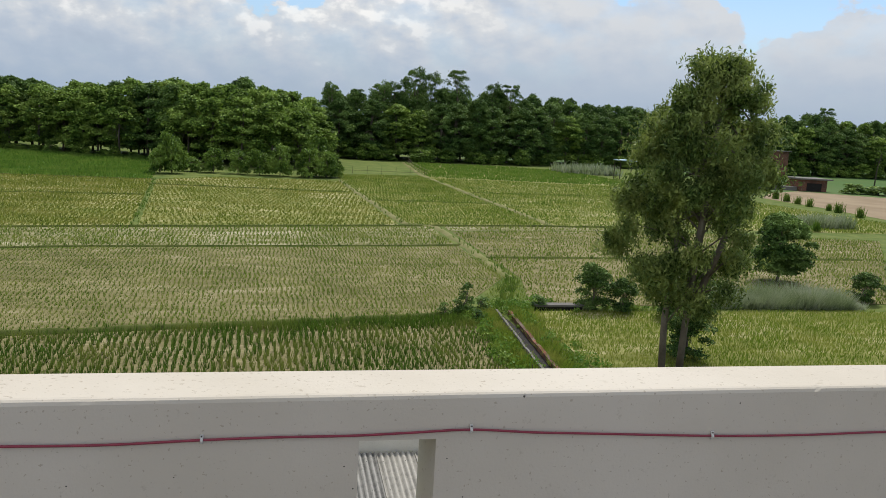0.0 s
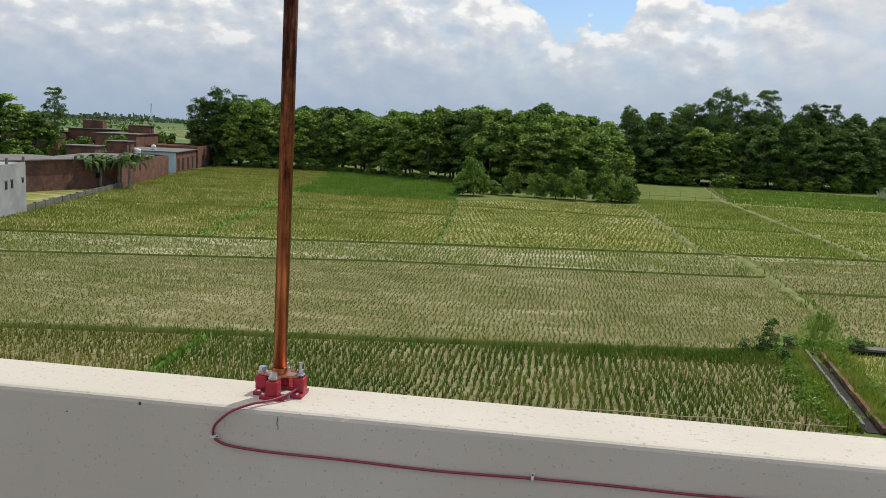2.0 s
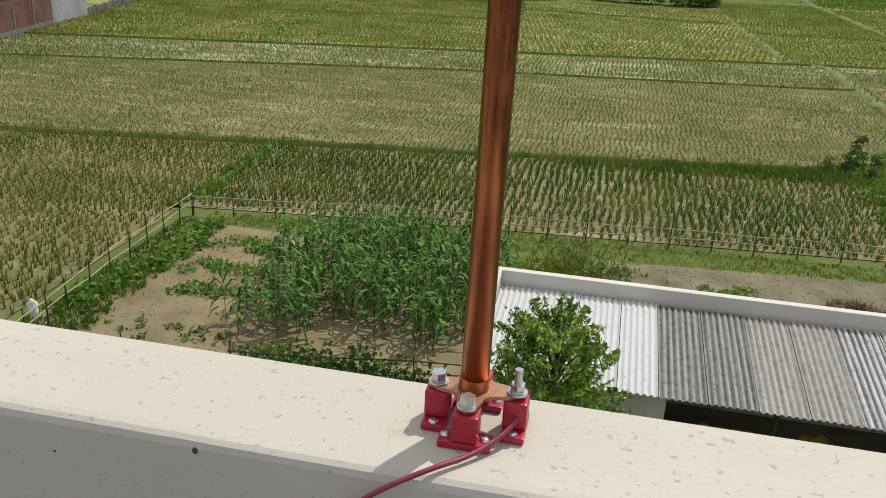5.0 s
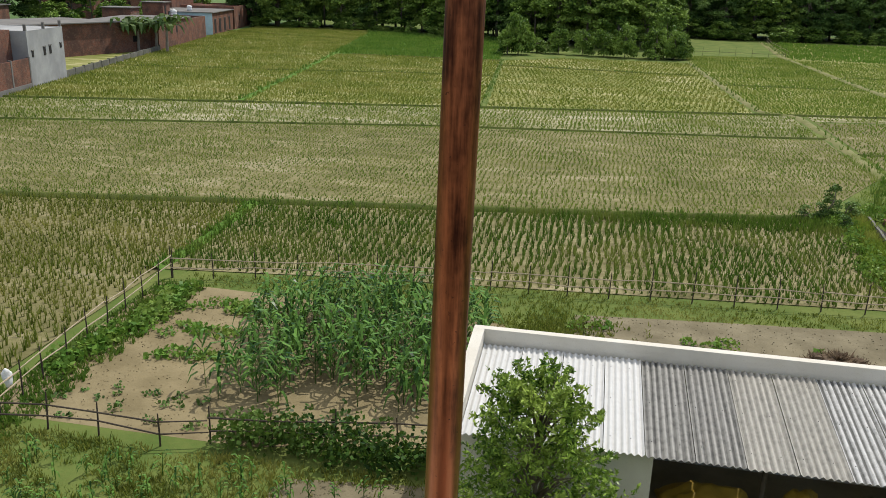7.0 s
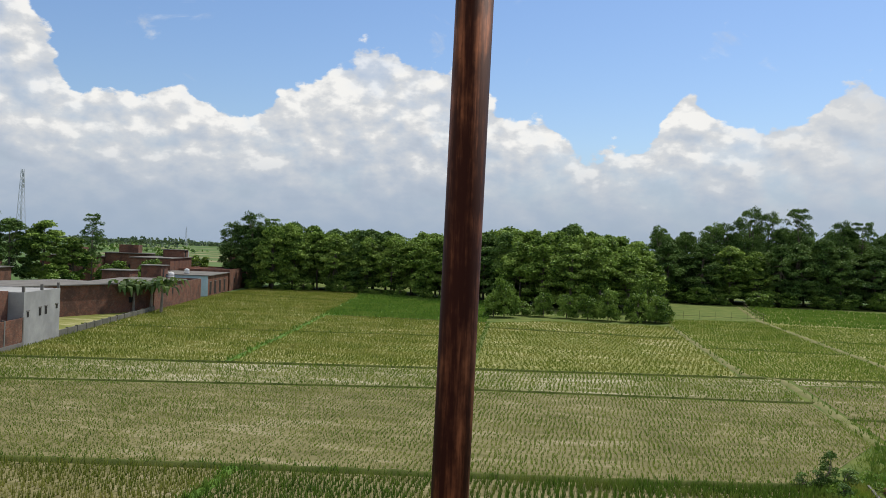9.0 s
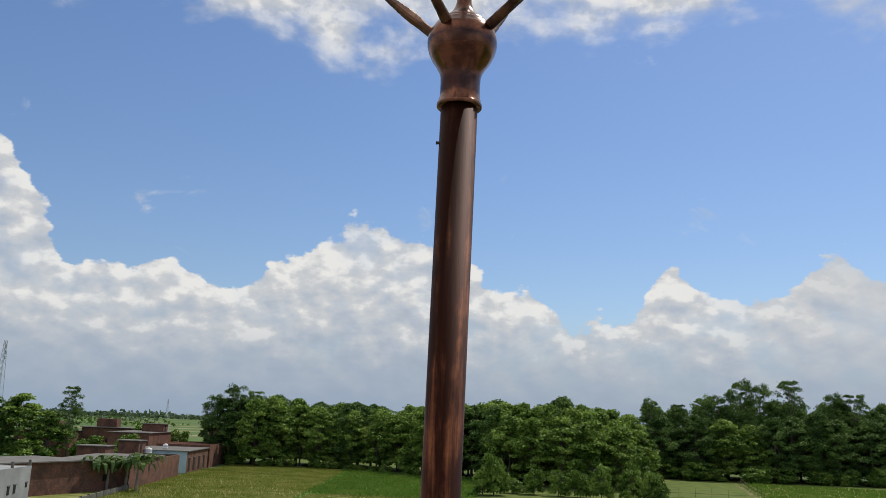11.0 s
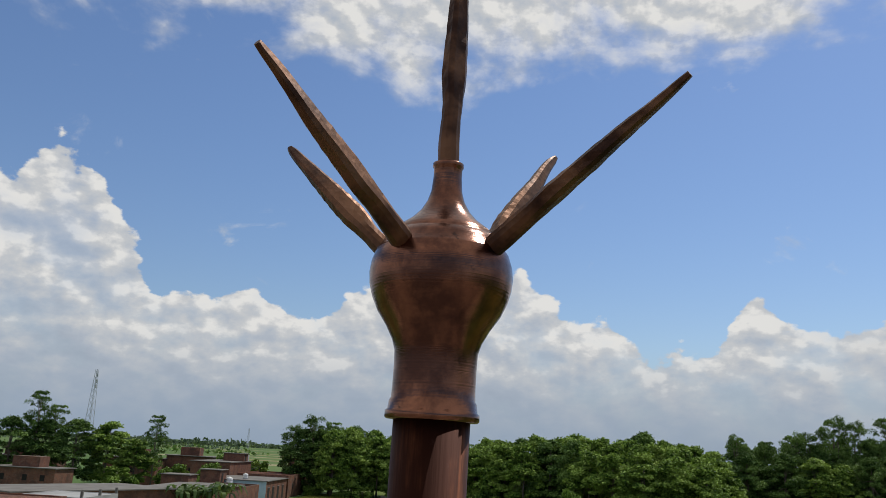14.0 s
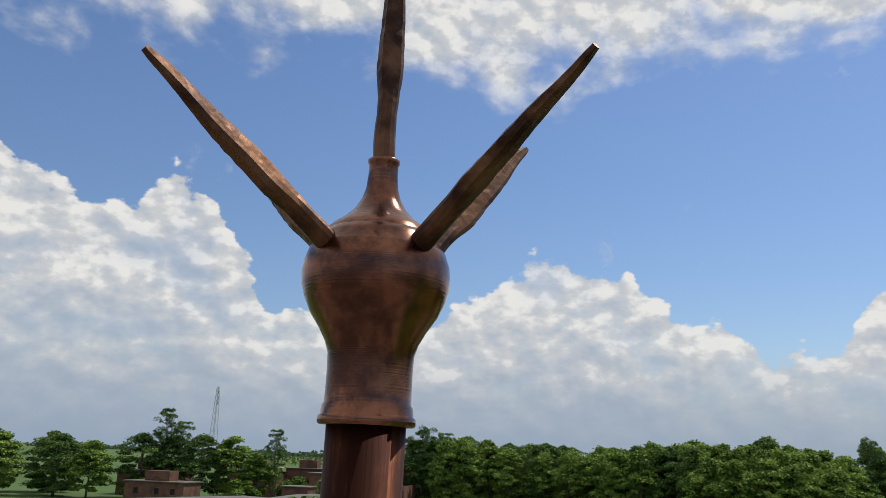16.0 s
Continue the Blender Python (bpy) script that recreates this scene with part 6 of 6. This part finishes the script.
for nm, lb, s0, s1, d0, d1, z0, h in (("roof_room", "brick stair room on a flat roof", 74, 79, 9, 13, 3.57, 2.6), ("roof_room", "brick stair room above the brick house", 57, 62, 10, 15, 0, 5.6), ("roof_room", "unfinished brick upper storey", 96, 116, 13, 22, 0, 7.2), ("roof_room", "brick stair room above the roofs", 108, 112, 13, 18, 7.2, 1.9)):
    ob = tagged(new(nm), lb, "roof room")
    bm = bmesh.new()
    block(bm, s0, s1, d0, d1, z0, z0 + h)
    bmesh.ops.recalc_face_normals(bm, faces=bm.faces)
    part("wall", bm, BRICK, ob)
    bm = bmesh.new()
    block(bm, s0 - 0.3, s1 + 0.3, d0 - 0.3, d1 + 0.3, z0 + h + 0.004, z0 + h + 0.15)
    bmesh.ops.recalc_face_normals(bm, faces=bm.faces)
    part("roof", bm, SLAB, ob)
    bm = bmesh.new()
    block(bm, s0 + 1.2, s0 + 2.3, d0 - 0.04, d0 - 0.004, z0 + 0.1, z0 + 2.0)
    bmesh.ops.recalc_face_normals(bm, faces=bm.faces)
    part("doorway", bm, DARK, ob)
for x, y, z, s in (site(76, 7.5)[:] + (1.0,), site(83, 6)[:] + (0.8,)):
    tank = tagged(new("water_tank"), "white plastic water tank on a flat roof", "water tank")
    part("barrel", lathe_bm([(0.55, 0), (0.6, 0.05), (0.6, 0.5), (0.57, 0.53), (0.6, 0.56), (0.6, 1.0), (0.45, 1.15), (0.2, 1.2)], 20), WHITEISH, tank, smooth=True)
    part("lid", lathe_bm([(0.22, 1.2), (0.22, 1.26), (0.1, 1.3)], 14), WHITEISH, tank)
    tank.matrix_basis = Matrix.Translation((x, y, 3.57 if s == 1.0 else 4.47)) @ Matrix.Scale(s * 1.1, 4)
# more village roofs among the trees
for x, y, w, d, h, r, mt, lb in ((-122, 205, 12, 9, 7.5, 0.3, BRICK, "unfinished two-storey brick house among trees"), (-133, 196, 14, 10, 6.5, 0.2, BRICK, "dark brick house behind trees"), (-150, 175, 16, 10, 6.0, 0.3, BRICK, "brick house in shade of trees"), (-113, 215, 10, 8, 6.2, 0.2, GREY, "grey house at the village edge"), (-128, 152, 14, 8, 4.5, 0.2, BRICK, "low brick house below trees"), (-104, 245, 14, 9, 8.5, 0.2, BRICK, "brick house with a raised stair room")):
    ob = tagged(new("village_house"), lb, "house")
    m = Matrix.Translation((x, y, 0)) @ Matrix.Rotation(r, 4, "Z")
    part("wall", box_bm((-w / 2, -d / 2, -0.05), (w / 2, d / 2, h), 0, m), mt, ob)
    part("roof", box_bm((-w / 2 - 0.4, -d / 2 - 0.4, h + 0.004), (w / 2 + 0.4, d / 2 + 0.4, h + 0.18), 0, m), SLAB, ob)
    part("stair_room", box_bm((-w / 4, -d / 4, h + 0.185), (w / 6, d / 4, h + 2.3), 0, m), mt, ob)
    for k in (-0.3, 0.05, 0.32):
        part("window", box_bm((w * k - 0.5, -d / 2 - 0.05, h * 0.45), (w * k + 0.5, -d / 2 - 0.004, h * 0.45 + 1.2), 0, m), DARK, ob)
# east side: brick house, hut, culvert and a pole
for x, y, w, d, h, mt, lb in ((163, 241, 12, 8, 8.0, BRICK, "red brick house before the woods"), (84, 246, 6, 5, 4.6, BRICK, "small hut in the shade of the woods")):
    ob = tagged(new("farm_house"), lb, "house")
    part("wall", box_bm((x - w / 2, y - d / 2, -0.05), (x + w / 2, y + d / 2, h)), mt, ob)
    part("roof", box_bm((x - w / 2 - 0.6, y - d / 2 - 0.6, h + 0.004), (x + w / 2 + 0.6, y + d / 2 + 0.6, h + 0.25)), SLAB, ob)
    part("doorway", box_bm((x - 0.8, y - d / 2 - 0.06, 0.1), (x + 0.7, y - d / 2 - 0.004, 2.3)), DARK, ob)
cul = tagged(new("culvert"), "low dark masonry culvert by the sandy ground", "culvert")
part("body", box_bm((125.5, 170, -0.05), (133, 175, 2.7)), BRICK, cul)
part("opening", box_bm((127.5, 169.9, 0), (131.5, 169.99, 1.9)), DARK, cul)
part("top_slab", box_bm((125, 169.2, 2.704), (134, 175.8, 3.05), 0.05), SLAB, cul)
part("apron", box_bm((114, 170.5, -0.05), (125.4, 173, 0.9), 0.05), SLAB, cul, "pale concrete apron")
roof = tagged(new("tin_shelter"), "small shelter with a pale blue tin roof", "shelter")
part("roof", box_bm((84, 180, 4.6), (89, 184, 4.85), 0.03), BLUE, roof)
for sx, sy in ((84.3, 180.3), (88.7, 180.3), (84.3, 183.7), (88.7, 183.7)):
    part("post", cyl_bm((sx, sy, -0.05), (sx, sy, 4.6), 0.1, None, 8), POST, roof)
pole = tagged(new("utility_pole"), "leaning bare wooden pole", "pole")
part("shaft", tube_bm([(174, 203, -0.1), (174.3, 203, 5), (175.2, 203, 9.6)], [0.2, 0.16, 0.1], 8), POST, pole)
# far field fence before the woods
fence([(34.5, 166), (36, 190), (39, 214)], 3.2, 1.6, (0.4, 0.8), "pale fence of sticks along the footpath", WOOD)
fence([(16, 165), (25, 165.5), (34, 166)], 3.2, 1.5, (0.45,), "thin wire fence across the field", POST)
# banana clump at the corner of the yard wall
ban = tagged(new("banana_plant"), "ragged banana plant by the brick wall", "banana plant")
bm = bmesh.new()
for k in (1, 3):
    add_tube(bm, [(k * 0.8 - 1.6, 0.4 * math.sin(k * 2), -0.05), (k * 0.8 - 1.5, 0.4 * math.sin(k * 2), 2.8)], [0.2, 0.12], 7)
part("stem", bm, BARK_PALE, ban)
out = []
for k in range(46):
    bx, by, bz = rng.uniform(-1.8, 1.8), rng.uniform(-0.6, 0.6), rng.uniform(2.3, 3.4)
    a = rng.uniform(0, 6.28)
    d, s_ = np.array([math.cos(a), math.sin(a), 0]), np.array([-math.sin(a), math.cos(a), 0])
    L = rng.uniform(1.6, 2.6)
    q = [np.array([bx, by, bz]), np.array([bx, by, bz]) + d * L * 0.45 + np.array([0, 0, 0.9]), np.array([bx, by, bz]) + d * L * 0.8 + np.array([0, 0, 0.7]), np.array([bx, by, bz]) + d * L + np.array([0, 0, -0.2])]
    ws = [0.15, 0.5, 0.45, 0.05]
    for i in range(3):
        out.append([tuple(q[i] - s_ * ws[i] / 2), tuple(q[i] + s_ * ws[i] / 2), tuple(q[i + 1] + s_ * ws[i + 1] / 2), tuple(q[i + 1] - s_ * ws[i + 1] / 2)])
quad_ob("fronds", np.array(out), LEAF_PALM, ban)
ban.matrix_basis = Matrix.Translation(site(36.6, -0.6)) @ Matrix.Scale(1.35, 4)
place(copy_thing(ban, Matrix.Identity(4)), *site(34.5, 3.2)[:2], 1.1, 1.25)
